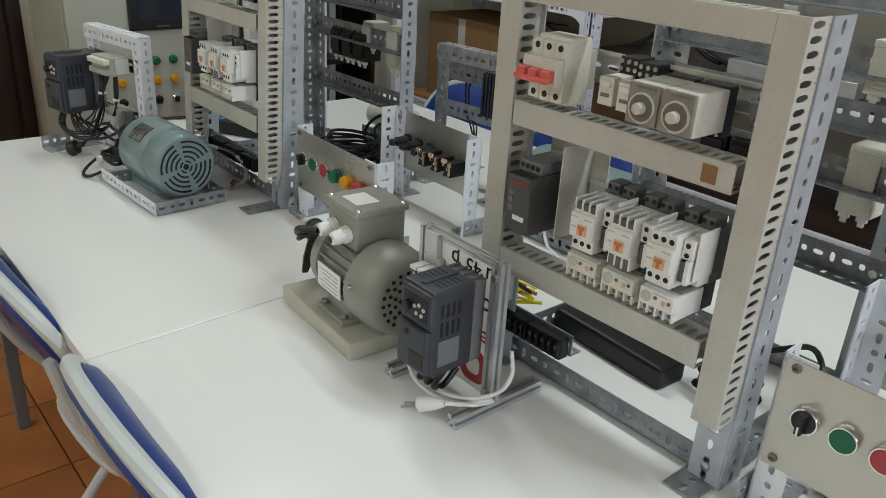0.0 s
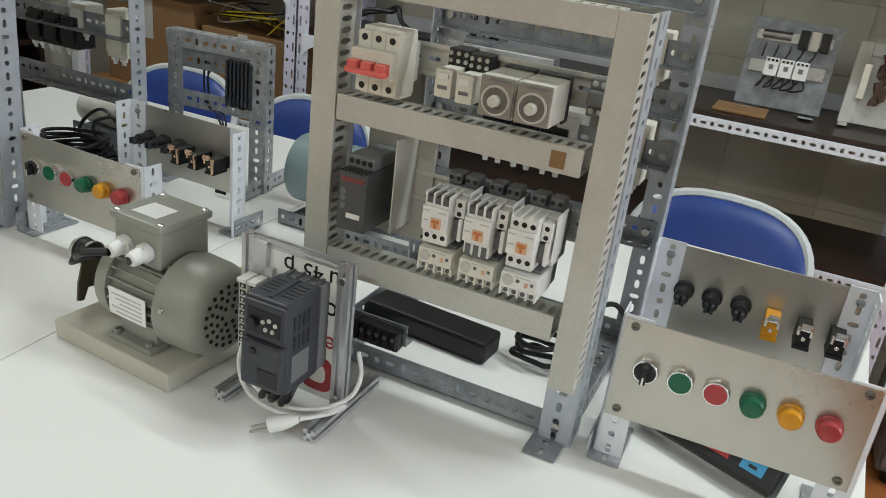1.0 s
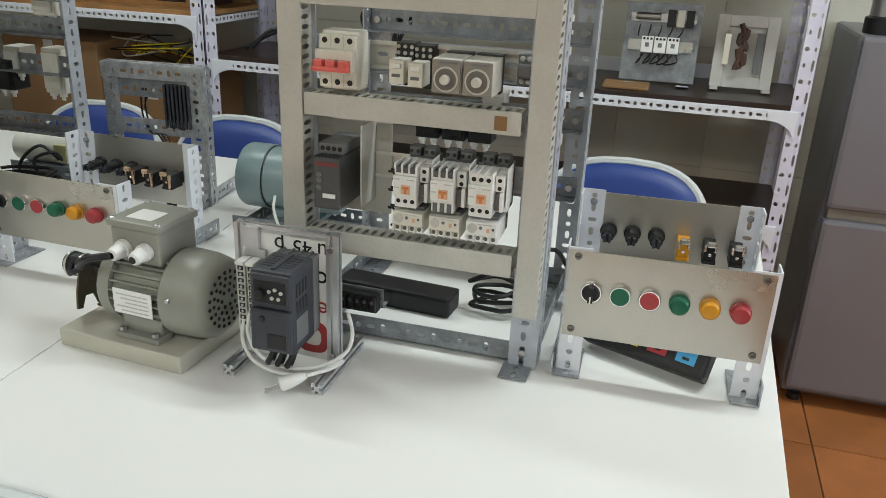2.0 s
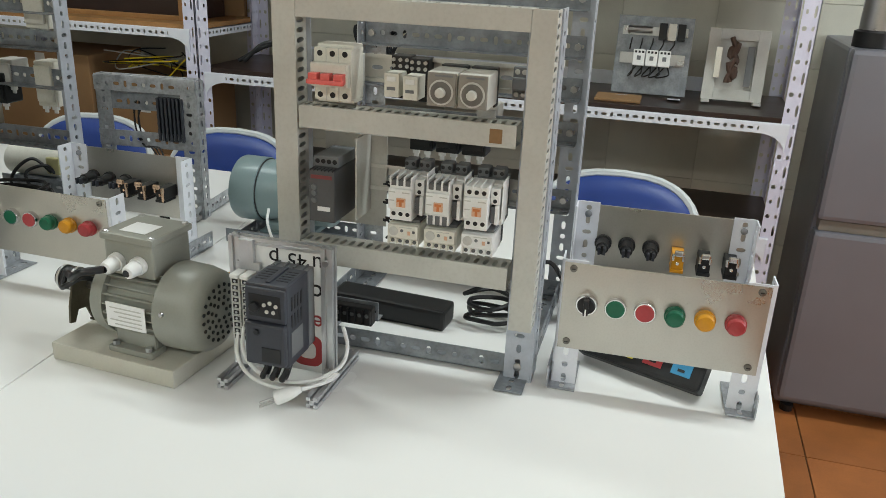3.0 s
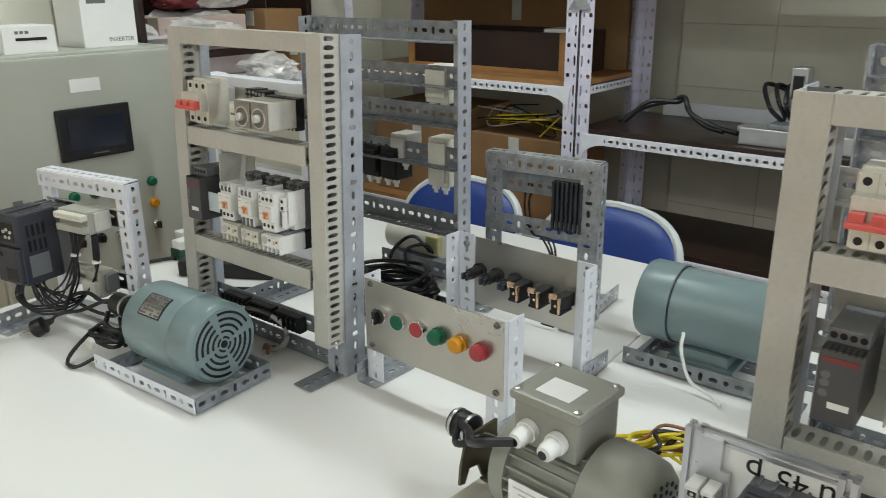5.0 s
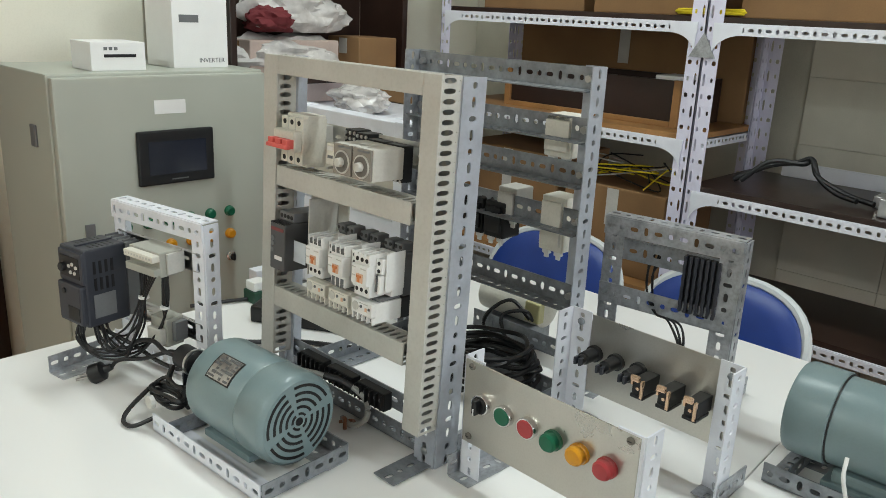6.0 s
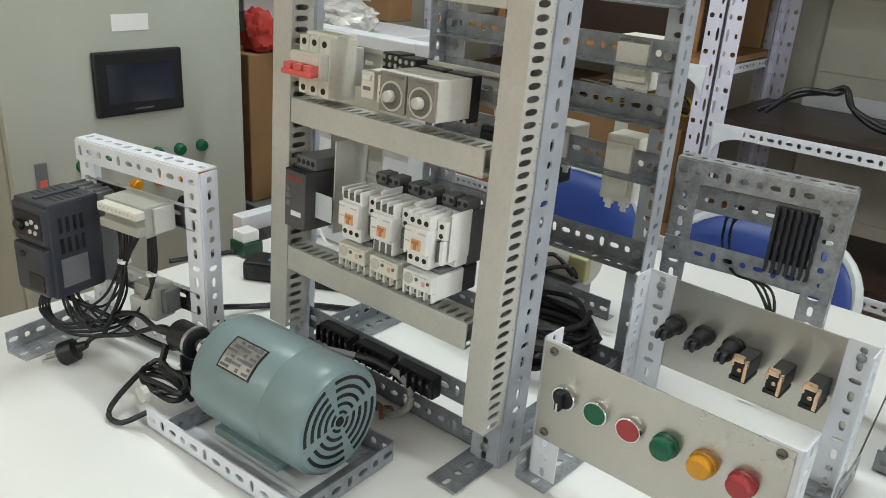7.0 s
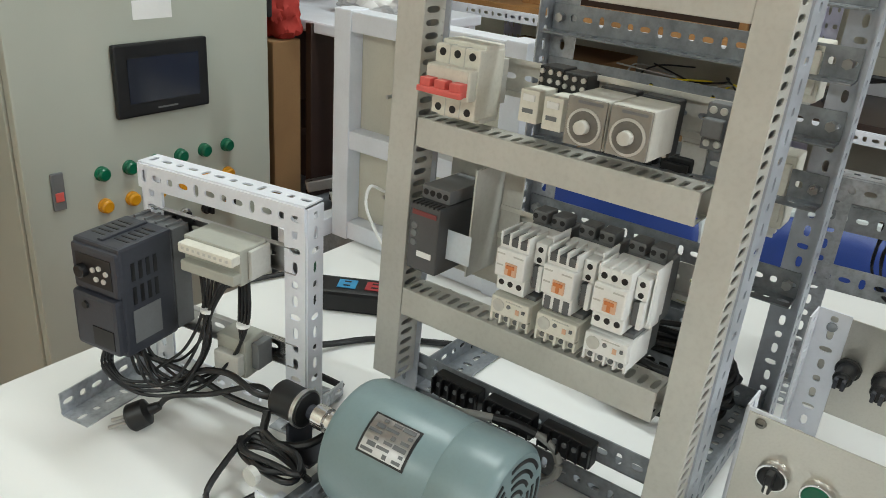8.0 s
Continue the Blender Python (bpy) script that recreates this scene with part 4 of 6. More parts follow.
    part("web", box(B(), -0.03, 0.03, 0.085, 0.138, 0.012, 0.034, 0.003), MOTOR_GREY, d)
    for x in (-0.051, 0.051):
        for y in (0.084, 0.139):
            part("foot_bolt", cyl(B(), (x, y, 0.009), (x, y, 0.015), 0.005, seg=6), STEEL, d)
    part("shaft", cyl(B(), (xc, 0.190, zc), (xc, 0.240, zc), 0.007), STEEL, d)
    enc = part("encoder", lathe(B(), [(0, 0.010), (0.003, 0.017), (0.022, 0.018), (0.023, 0.016), (0.034, 0.016), (0.036, 0.012)], (xc - 0.004, 0.236, zc + 0.006), (xc - 0.004, 1, zc + 0.006), 24), BLACK, d, "black shaft encoder", True)
    for y in (0.240, 0.262):
        part("clamp_ring", lathe(B(), [(0, 0.0186), (0.004, 0.0186)], (xc - 0.004, y, zc + 0.006), (xc - 0.004, 1, zc + 0.006), 24), STEEL, enc, "", True)
    bm = B()
    outline = [(-0.030, 0.014), (0.024, 0.014), (0.024, -0.052), (-0.002, -0.052), (-0.010, -0.032), (-0.026, -0.030), (-0.034, -0.047), (-0.043, -0.045), (-0.040, -0.020)]
    f = bm.faces.new([bm.verts.new((x, 0.226, zc + z)) for x, z in outline])
    ex = bmesh.ops.extrude_face_region(bm, geom=[f])
    bmesh.ops.translate(bm, vec=(0, 0.0035, 0), verts=[v for v in ex["geom"] if isinstance(v, bmesh.types.BMVert)])
    box(bm, -0.008, 0.024, 0.200, 0.2258, zc - 0.054, zc - 0.0505, 0.001)
    part("encoder_bracket", bm, BRONZE, d, "dark bronze sheet-metal bracket")
    part("encoder_cable", tube(B(), [(-0.064, 0.134, zc + 0.063), (-0.080, 0.158, zc + 0.060), (-0.066, 0.190, zc + 0.040), (-0.040, 0.215, zc + 0.030), (-0.022, 0.240, zc + 0.020), (-0.010, 0.255, zc + 0.016)], 0.0052), BLACK, d, "", True)
    part("encoder_cable", tube(B(), [(-0.014, 0.252, zc + 0.018), (-0.040, 0.236, zc + 0.010), (-0.052, 0.215, zc + 0.020), (-0.040, 0.198, zc + 0.030), (-0.020, 0.190, zc + 0.020)], 0.0040), BLACK, d, "", True)
    return d


slab = tagged(part("mounting_slab", box(B(), 0.0, 0.150, 0.0, 0.208, 0.0, 0.027, 0.003), STONE), "thick cream plastic slab on the table under a motor", "slab")
slab.matrix_basis = pose(0.553, 0.801, TOP, 0, 0, -4)
ribbed_motor(pose(0.622, 0.766, TOP + 0.027, 0, 0, -4), "khaki-grey finned motor with terminal box on a slab")


def text_part(name, words, size, m, material, parent, depth=0.0003):
    """Lettering as a thin mesh under a thing; it reads along its own x with its face to +z."""
    cu = bpy.data.curves.new(name, "FONT")
    cu.body, cu.size, cu.extrude, cu.align_x, cu.align_y = words, size, depth, "CENTER", "CENTER"
    tmp = new("lettering_source", cu)
    bpy.context.view_layer.update()
    me = bpy.data.meshes.new_from_object(tmp.evaluated_get(bpy.context.evaluated_depsgraph_get()))
    bpy.data.objects.remove(tmp)
    me.transform(m)
    me.materials.clear()
    me.materials.append(material)
    ob = new(name, me)
    ob.parent = parent
    return ob


FACE_WEST = Matrix(((0, 0, -1, 0), (-1, 0, 0, 0), (0, 1, 0, 0), (0, 0, 0, 1)))   # reads from -x
FACE_SOUTH = Matrix(((1, 0, 0, 0), (0, 0, -1, 0), (0, 1, 0, 0), (0, 0, 0, 1)))   # reads from -y

TERMINAL_GREY = mat("terminal_grey_plastic", (0.40, 0.40, 0.35), 0.5, 0.0, 0.08)

# ---- the small inverter on its aluminium stand ----


def alu_profile(bm, p0, p1, s=0.016):
    """A square extrusion with a groove in each side."""
    p0, p1 = Vector(p0), Vector(p1)
    d = (p1 - p0).normalized()
    a = d.orthogonal().normalized() if abs(d.z) > 0.5 else Vector((0, 0, 1))
    if abs(d.z) > 0.5:
        a = Vector((1, 0, 0))
    b = d.cross(a)
    h = s / 2
    g, q = h * 0.28, h * 0.45
    loop = []
    for k in range(4):
        ca, sa = (1, 0, -1, 0)[k], (0, 1, 0, -1)[k]
        for u, v in ((h, -h), (h, -g), (q, -g), (q, g), (h, g)):
            loop.append((u * ca - v * sa, u * sa + v * ca))
    r0 = [bm.verts.new(p0 + a * u + b * v) for u, v in loop]
    r1 = [bm.verts.new(p1 + a * u + b * v) for u, v in loop]
    n = len(loop)
    for k in range(n):
        bm.faces.new((r0[k], r0[(k + 1) % n], r1[(k + 1) % n], r1[k]))
    bm.faces.new(r0[::-1])
    bm.faces.new(r1)
    return bm


def inverter(m, label, group="inverters"):
    """A small dark drive; its keypad faces -x. Origin at the middle of its back, low edge."""
    d = thing("inverter", m, label, "inverter", group)
    body = part("body", box(B(), -0.062, 0.0, -0.028, 0.028, 0.0, 0.112, 0.003), DARK, d, "dark blue-grey housing")
    part("terminal_cover", box(B(), -0.070, -0.058, -0.0272, 0.0272, 0.004, 0.062, 0.004), DARK, d)
    part("keypad_cover", box(B(), -0.0655, -0.058, -0.0272, 0.0272, 0.0622, 0.108, 0.003), DARK, d)
    part("heat_sink", box(B(), 0.0005, 0.022, -0.0275, 0.0275, 0.002, 0.110, 0.001), MID_GREY, d, "grey heat sink")
    for i in range(4):
        part("sink_fin", box(B(), 0.002, 0.021, -0.021 + 0.0135 * i, -0.0185 + 0.0135 * i, 0.1095, 0.1125), MID_GREY, d)
    part("top_ridge", box(B(), -0.056, -0.004, -0.003, 0.003, 0.111, 0.1142, 0.0008), DARK, body)
    for s in (-1, 1):
        for i in range(5):
            part("vent_slot", box(B(), -0.046 + 0.0075 * i, -0.0435 + 0.0075 * i, s * 0.0145 - 0.008, s * 0.0145 + 0.008, 0.1116, 0.1124), BLACK, body)
    for i in range(4):
        for z in (0.052, 0.076):
            part("vent_slot", box(B(), -0.050 + 0.0085 * i, -0.0460 + 0.0085 * i, -0.0284, -0.0276, z, z + 0.018), BLACK, body)
    part("key_panel", box(B(), -0.0662, -0.0652, -0.0215, 0.0215, 0.070, 0.100, 0.0004), BLACK, d, "glossy black key panel")
    part("knob", lathe(B(), [(0, 0.0068), (0.005, 0.0064), (0.006, 0.005)], (-0.0660, 0.0135, 0.083), (-1, 0.0135, 0.083), 20), BLACK, d, "black setting knob", True)
    for i, (y, z) in enumerate(((0.0005, 0.0865), (-0.0075, 0.0900), (-0.0155, 0.0865), (-0.0030, 0.0780), (-0.0120, 0.0780))):
        part("key", lathe(B(), [(0, 0.0027), (0.0016, 0.0024)], (-0.0660, y, z), (-1, y, z), 12), LIGHT_GREY, d, "", True)
    part("lamp_button", lathe(B(), [(0, 0.004), (0.002, 0.0035)], (-0.070, 0.010, 0.050), (-1, 0.010, 0.050), 12), BLACK, d, "", True)
    part("rating_label", box(B(), -0.052, -0.020, -0.0286, -0.0280, 0.012, 0.046), MID_GREY, d, "worn grey rating label")
    part("port_flap", box(B(), -0.0708, -0.0698, -0.022, 0.004, 0.010, 0.030, 0.0004), BLACK, d)
    for y in (-0.014, 0.0, 0.014):
        part("grommet", cyl(B(), (-0.030, y, -0.004), (-0.030, y, 0.001), 0.006, seg=12), BLACK, d)
    return d


stand = thing("board_stand", pose(0.632, 0.603, TOP), "aluminium profile stand with a printed white board", "stand")
bm = alu_profile(B(), (0.0, 0.006, 0.016), (0.0, 0.006, 0.205))
part("upright", bm, ALU, stand)
part("upright", alu_profile(B(), (0.0, 0.139, 0.016), (0.0, 0.139, 0.205)), ALU, stand)
part("top_rail", alu_profile(B(), (0.0, 0.0145, 0.2005), (0.0, 0.1305, 0.2005), 0.010), ALU, stand)
part("foot", alu_profile(B(), (-0.060, 0.006, 0.0085), (0.085, 0.006, 0.0085)), ALU, stand)
part("foot", alu_profile(B(), (-0.056, 0.139, 0.0085), (0.085, 0.139, 0.0085)), ALU, stand)
board = part("printed_board", box(B(), -0.002, 0.001, 0.0145, 0.1305, 0.020, 0.195), PAPER, stand, "white printed board, hung upside down")
for words, size, y, z, ink in (("u", 0.032, 0.021, 0.181, BLACK), ("45", 0.028, 0.050, 0.182, BLACK), ("p", 0.032, 0.083, 0.181, BLACK), ("ce", 0.036, 0.030, 0.140, BLACK), ("ep", 0.034, 0.030, 0.096, RED)):
    text_part("lettering", words, size, Matrix.Translation((-0.0026, y, z)) @ FACE_WEST @ pose(0, 0, 0, 0, 0, 180), ink, board)
bm = B()
n = 24
prof = []
for r in (0.013, 0.024):
    prof.append([(r * math.copysign(abs(math.cos(2 * math.pi * k / n)) ** 0.6, math.cos(2 * math.pi * k / n)), r * math.copysign(abs(math.sin(2 * math.pi * k / n)) ** 0.8, math.sin(2 * math.pi * k / n))) for k in range(n)])
rows = [[bm.verts.new((x, 0.038 + y, 0.052 + z)) for y, z in ring] for x in (-0.0022, -0.0028) for ring in prof]
for k in range(n):
    j = (k + 1) % n
    bm.faces.new((rows[0][k], rows[0][j], rows[1][j], rows[1][k]))
    bm.faces.new((rows[2][k], rows[2][j], rows[3][j], rows[3][k]))
    bm.faces.new((rows[1][k], rows[1][j], rows[3][j], rows[3][k]))
    bm.faces.new((rows[0][k], rows[0][j], rows[2][j], rows[2][k]))
part("printed_mark", bm, RED, board, "round red printed mark")
part("mounting_plate", box(B(), -0.010, -0.0025, 0.110, 0.131, 0.060, 0.203, 0.0008), ALU, stand, "bare aluminium strip")
for z in (0.186, 0.030):
    part("corner_bolt", cyl(B(), (-0.012, 0.006, z), (-0.0075, 0.006, z), 0.0045, seg=8), STEEL, stand)
inverter(pose(0.612, 0.657, TOP + 0.066), "dark grey inverter with round keys on the board stand")
term = thing("terminal_strip", pose(0.622, 0.722, TOP + 0.082), "two columns of dark terminals on a rail beside the inverter", "terminal block")
part("rail", box(B(), 0.0, 0.006, -0.018, 0.016, -0.066, 0.090, 0.001), ALU, term)
for y0 in (-0.0135, 0.0015):
    part("end_cap", box(B(), -0.024, -0.0005, y0, y0 + 0.0125, 0.0742, 0.079, 0.001), WHITE_PLASTIC, term)
    for i in range(10):
        z = -0.016 + 0.0090 * i
        t1 = part("terminal", box(B(), -0.020, -0.0005, y0, y0 + 0.0125, z, z + 0.0082, 0.0008), LIGHT_GREY, term)
        part("screw_well", box(B(), -0.0208, -0.019, y0 + 0.0022, y0 + 0.0103, z + 0.0014, z + 0.0068), BLACK, t1)
        part("screw", cyl(B(), (-0.0214, y0 + 0.0062, z + 0.0041), (-0.0200, y0 + 0.0062, z + 0.0041), 0.0018, seg=8), STEEL, t1)
cord = thing("cable", pose(0, 0, TOP), "white power cord looped round the stand's foot, with a plug", "cable")
part("flex", tube(B(), [(0.606, 0.722, 0.085), (0.596, 0.720, 0.060), (0.590, 0.706, 0.038), (0.586, 0.684, 0.028), (0.586, 0.655, 0.024), (0.594, 0.626, 0.026), (0.610, 0.602, 0.032), (0.632, 0.590, 0.040), (0.648, 0.590, 0.058), (0.652, 0.598, 0.085)], 0.0028), WHITE_PLASTIC, cord, "white flex", True)
part("flex", tube(B(), [(0.606, 0.730, 0.080), (0.594, 0.728, 0.052), (0.585, 0.712, 0.030), (0.580, 0.686, 0.020), (0.582, 0.652, 0.016), (0.592, 0.622, 0.018), (0.612, 0.596, 0.030), (0.622, 0.594, 0.026), (0.604, 0.602, 0.024), (0.586, 0.612, 0.026), (0.570, 0.622, 0.028)], 0.0028), WHITE_PLASTIC, cord, "white flex", True)
bm = B()
lathe(bm, [(0, 0.004), (0.010, 0.0075), (0.022, 0.0095), (0.034, 0.0100), (0.036, 0.008)], (0.570, 0.622, 0.028), (0.543, 0.672, 0.010), 14)
plug = part("plug", bm, WHITE_PLASTIC, cord, "white two-pin plug", True)
for s in (-0.004, 0.004):
    part("pin", cyl(B(), (0.5525 + s, 0.6525 + s * 0.5, 0.016), (0.5435 + s, 0.669 + s * 0.5, 0.010), 0.002, seg=8), STEEL, plug)
lead = thing("motor_lead", pose(0, 0, TOP), "short black leads under the inverter", "cable")
for k, y in enumerate((0.643, 0.657, 0.671)):
    part("lead", tube(B(), [(0.582, y, 0.064), (0.576, y + 0.003, 0.046), (0.580, y + 0.012, 0.030), (0.600, y + 0.016, 0.024), (0.622, y + 0.018, 0.040)], 0.004), BLACK, lead, "", True)

# ---- the white bracket with the second inverter ----
BRK = pose(0.647, 1.749, TOP, 0, 0, 9.5)
brk = thing("white_bracket", BRK, "white slotted angle frame carrying an inverter and terminals", "bracket")
H, L = 0.278, 0.230
SHIFT = Vector((0.0, 0.055, 0.0))
part("post", angle_bar(B(), (0.0, 0.0, 0.0), Z, Y, X, H - 0.002, 0.027, 0.027), WHITE_STEEL, brk)
part("post", angle_bar(B(), (0.0, L, 0.0), Z, Y * -1, X, H - 0.002, 0.030, 0.030), WHITE_STEEL, brk)
part("top_bar", angle_bar(B(), (-0.002, 0.0, H), Y, Z * -1, X, L, 0.028, 0.030), WHITE_STEEL, brk)
part("base_bar", angle_bar(B(), (0.003, 0.0, 0.003), Y, Z, X, L + 0.03, 0.034, 0.030), WHITE_STEEL, brk)
part("foot", angle_bar(B(), (-0.125, L + 0.020, 0.002), X, Y * -1, Z, 0.16, 0.040, 0.028), GALV, brk, "bare galvanised foot")
part("foot", angle_bar(B(), (-0.02, 0.004, 0.0045), X, Y, Z, 0.10, 0.034, 0.02), GALV, brk, "bare galvanised foot")
for z in (0.214, 0.098):
    bm = B()
    plate(bm, (0.0045, 0.012, z - 0.014), Y, Z, L - 0.024, 0.028, 0.001, [(0, 1, [(0.008, 0.003)])], 0.025)
    box(bm, -0.003, 0.0045, 0.012, L - 0.012, z - 0.0150, z - 0.014)
    box(bm, -0.003, 0.0045, 0.012, L - 0.012, z + 0.014, z + 0.0150)
    part("mounting_rail", bm, STEEL, brk)
inverter(BRK @ pose(-0.030, 0.190, 0.098) @ Matrix.Diagonal((1.18, 1.18, 1.14, 1)), "dark grey inverter with round keys on the white bracket")
tb = thing("terminal_strip", BRK @ pose(0.0, 0.085, 0.214), "pale grey terminal row with a marked strip on a rail", "terminal block")
part("body", box(B(), -0.045, -0.003, -0.036, 0.040, -0.022, 0.018, 0.002), TERMINAL_GREY, tb)
part("marker_strip", box(B(), -0.058, -0.044, -0.036, 0.036, 0.004, 0.015, 0.002), IVORY, tb, "cream marker strip")
part("lower_strip", box(B(), -0.056, -0.044, -0.036, 0.036, -0.018, -0.006, 0.002), TERMINAL_GREY, tb)
for i in range(9):
    part("print_bar", box(B(), -0.0584, -0.0579, -0.031 + 0.0073 * i, -0.0275 + 0.0073 * i, 0.0085, 0.0115), LIGHT_GREY, tb)
part("end_stop", box(B(), -0.034, -0.003, -0.041, -0.0365, -0.018, 0.015, 0.001), LIGHT_GREY, tb)
tb2 = thing("terminal_strip", BRK @ pose(0.0, 0.075, 0.096), "small pale terminal on the bracket's lower rail", "terminal block")
part("body", box(B(), -0.036, -0.003, -0.020, 0.020, -0.024, 0.024, 0.003), TERMINAL_GREY, tb2)
part("shoulder", box(B(), -0.046, -0.035, -0.018, 0.016, -0.018, 0.008, 0.002), LIGHT_GREY, tb2)
part("end_stop", box(B(), -0.026, -0.003, -0.030, -0.0205, -0.014, 0.018, 0.001), MID_GREY, tb2)

harness = thing("wiring_harness", pose(0, 0, 0), "tied bundle of black wires under the inverter", "cable")
random.seed(4)
inv_p = BRK @ Vector((-0.06, 0.183, 0.095)) - SHIFT
for k in range(8):
    w, u = random.uniform(-0.013, 0.011), random.uniform(-0.014, 0.014)
    j = -0.024 + 0.006 * k
    p = [(-0.036, 0.095 + j, 0.192), (-0.043 + w * 0.3, 0.098 + j * 0.3, 0.150), (-0.050 + w, 0.106 + u, 0.105), (-0.062 + w, 0.130 + u, 0.068 + u), (-0.072 + w, 0.158 + u, 0.070 + w), (-0.075 + w, 0.172 + j * 0.5, 0.100)]
    part("wire", tube(B(), [BRK @ Vector(q) for q in p], 0.0018, 6), BLACK, harness, "", True)
for k in range(4):
    w = 0.004 * k
    p = [(-0.030, 0.052 + w, 0.192), (-0.033, 0.052 + w, 0.145), (-0.044 + w, 0.070, 0.095), (-0.060 + w, 0.110 + w, 0.050 + w), (-0.085, 0.165 + w, 0.040 + w), (-0.098 + w, 0.205, 0.066), (-0.088 + w, 0.205, 0.100)]
    part("wire", tube(B(), [BRK @ Vector(q) for q in p], 0.0020, 6), BLACK, harness, "", True)
for p, r in (((-0.043, 0.098, 0.150), 0.0085), ((-0.034, 0.058, 0.140), 0.0075)):
    part("cable_tie", cyl(B(), BRK @ Vector((p[0], p[1], p[2] - 0.002)), BRK @ Vector((p[0], p[1], p[2] + 0.002)), r, seg=12), WHITE_PLASTIC, harness, "white cable tie")
ENC = MOTOR_B @ Vector((0, 0.265, 0.082)) - SHIFT
cable = thing("cable", Matrix.Translation(SHIFT), "black power cord ending in a plug on the table", "cable")
part("flex", tube(B(), [inv_p + Vector((-0.02, 0.0, -0.004)), (0.575, 1.800, 0.815), (0.590, 1.755, 0.800), (0.600, 1.705, 0.800), (0.598, 1.690, 0.815), (0.60, 1.72, 0.825), (0.578, 1.775, 0.800), (0.555, 1.815, 0.790), (0.543, 1.828, 0.772)], 0.0033), BLACK, cable, "", True)
bm = lathe(B(), [(0, 0.005), (0.012, 0.007), (0.016, 0.0155), (0.034, 0.0165), (0.037, 0.014)], (0.546, 1.824, 0.778), (0.525, 1.842, 0.765), 18)
pl = part("plug", bm, BLACK, cable, "round black plug", True)
for s in (-0.008, 0.008):
    part("pin", cyl(B(), (0.519 + s * 0.6, 1.848 + s * 0.6, 0.762), (0.505 + s * 0.6, 1.860 + s * 0.6, 0.757), 0.0024, seg=8), STEEL, pl)
cable = thing("encoder_cable", Matrix.Translation(SHIFT), "black cable coiled beside the motor's tray", "cable")
part("flex", tube(B(), [ENC + Vector((-0.004, 0.01, 0.0)), ENC + Vector((-0.020, 0.03, 0.006)), (0.580, 1.745, 0.840), (0.572, 1.79, 0.825), (0.56, 1.80, 0.80)], 0.0036), BLACK, cable, "", True)
part("flex", tube(B(), [ENC + Vector((-0.018, 0.015, -0.010)), ENC + Vector((-0.030, 0.005, -0.035)), ENC + Vector((-0.015, -0.035, -0.03)), ENC + Vector((0.02, -0.05, -0.02))], 0.0045), BLACK, cable, "", True)
coil = [(0.560, 1.60, 0.790)]
for k in range(22):
    a = k * 0.95
    coil.append((0.556 + 0.015 * math.cos(a) + 0.004 * math.sin(3.1 * k), 1.652 + 0.042 * math.sin(a) + 0.006 * math.cos(2.3 * k), 0.784 + 0.0009 * k))
coil += [(0.520, 1.690, 0.775), (0.500, 1.685, 0.757), (0.503, 1.660, 0.756), (0.530, 1.640, 0.770)]
part("coil", tube(B(), coil, 0.0034, 6, 5), BLACK, cable, "", True)
part("cable_tie", cyl(B(), (0.520, 1.642, 0.795), (0.527, 1.642, 0.795), 0.010, seg=12), LIGHT_GREY, cable)
cable = thing("motor_cable", pose(0, 0, 0), "grey motor cable with black tape looping to the table", "cable")
part("flex", tube(B(), [(0.670, 1.600, 0.835), (0.700, 1.585, 0.832), (0.722, 1.555, 0.828), (0.738, 1.520, 0.824), (0.749, 1.488, 0.806), (0.746, 1.480, 0.780), (0.736, 1.500, 0.762), (0.745, 1.535, 0.757)], 0.0045), GREY_WIRE, cable, "", True)
part("tape", tube(B(), [(0.724, 1.551, 0.828), (0.734, 1.529, 0.8255), (0.742, 1.508, 0.819)], 0.0056), BLACK, cable, "black tape", True)
part("bare_end", tube(B(), [(0.745, 1.535, 0.757), (0.738, 1.520, 0.764), (0.728, 1.508, 0.756)], 0.003), BROWN_WIRE, cable, "", True)
part("bare_end", tube(B(), [(0.740, 1.500, 0.764), (0.748, 1.515, 0.760), (0.735, 1.530, 0.756)], 0.0025), BROWN_WIRE, cable, "", True)
cable = thing("mains_cable", Matrix.Translation(SHIFT), "black cable running across the table behind the bracket", "cable")
part("flex", tube(B(), [(0.735, 1.72, 0.757), (0.715, 1.76, 0.775), (0.735, 1.81, 0.772), (0.80, 1.80, 0.758), (0.86, 1.76, 0.756), (0.93, 1.66, 0.756)], 0.0045), BLACK, cable, "", True)
part("flex", tube(B(), [(0.80, 2.04, 0.756), (0.87, 2.02, 0.756), (0.92, 2.00, 0.757), (0.955, 1.985, 0.765)], 0.004), BLACK, cable, "", True)

# ---- frame with the finned block behind the second panel ----
fan = thing("slotted_frame", pose(1.158, 1.370, TOP, 0, 0, 6), "galvanised slotted frame holding a black finned heat sink", "frame")
W2, H2 = 0.225, 0.296
for y0, s in ((0.0, -1), (-W2, 1)):
    part("post", angle_bar(B(), (0.0, y0, 0.0), Z, Y * s, X, H2, 0.034, 0.03), GALV, fan)
    part("foot", angle_bar(B(), (-0.06, y0 + 0.003 * s, 0.002), X, Y * s, Z, 0.20, 0.036, 0.03), GALV, fan)
part("top_bar", angle_bar(B(), (-0.0025, -W2, H2 + 0.001), Y, Z * -1, X, W2, 0.030, 0.030), GALV, fan)
part("crossbar", angle_bar(B(), (0.003, -W2, H2 - 0.035), Y, Z * -1, X, W2, 0.032, 0.02), GALV_DARK, fan)
part("crossbar", angle_bar(B(), (-0.0025, -W2, 0.150), Y, Z, X, W2, 0.034, 0.02), GALV, fan)
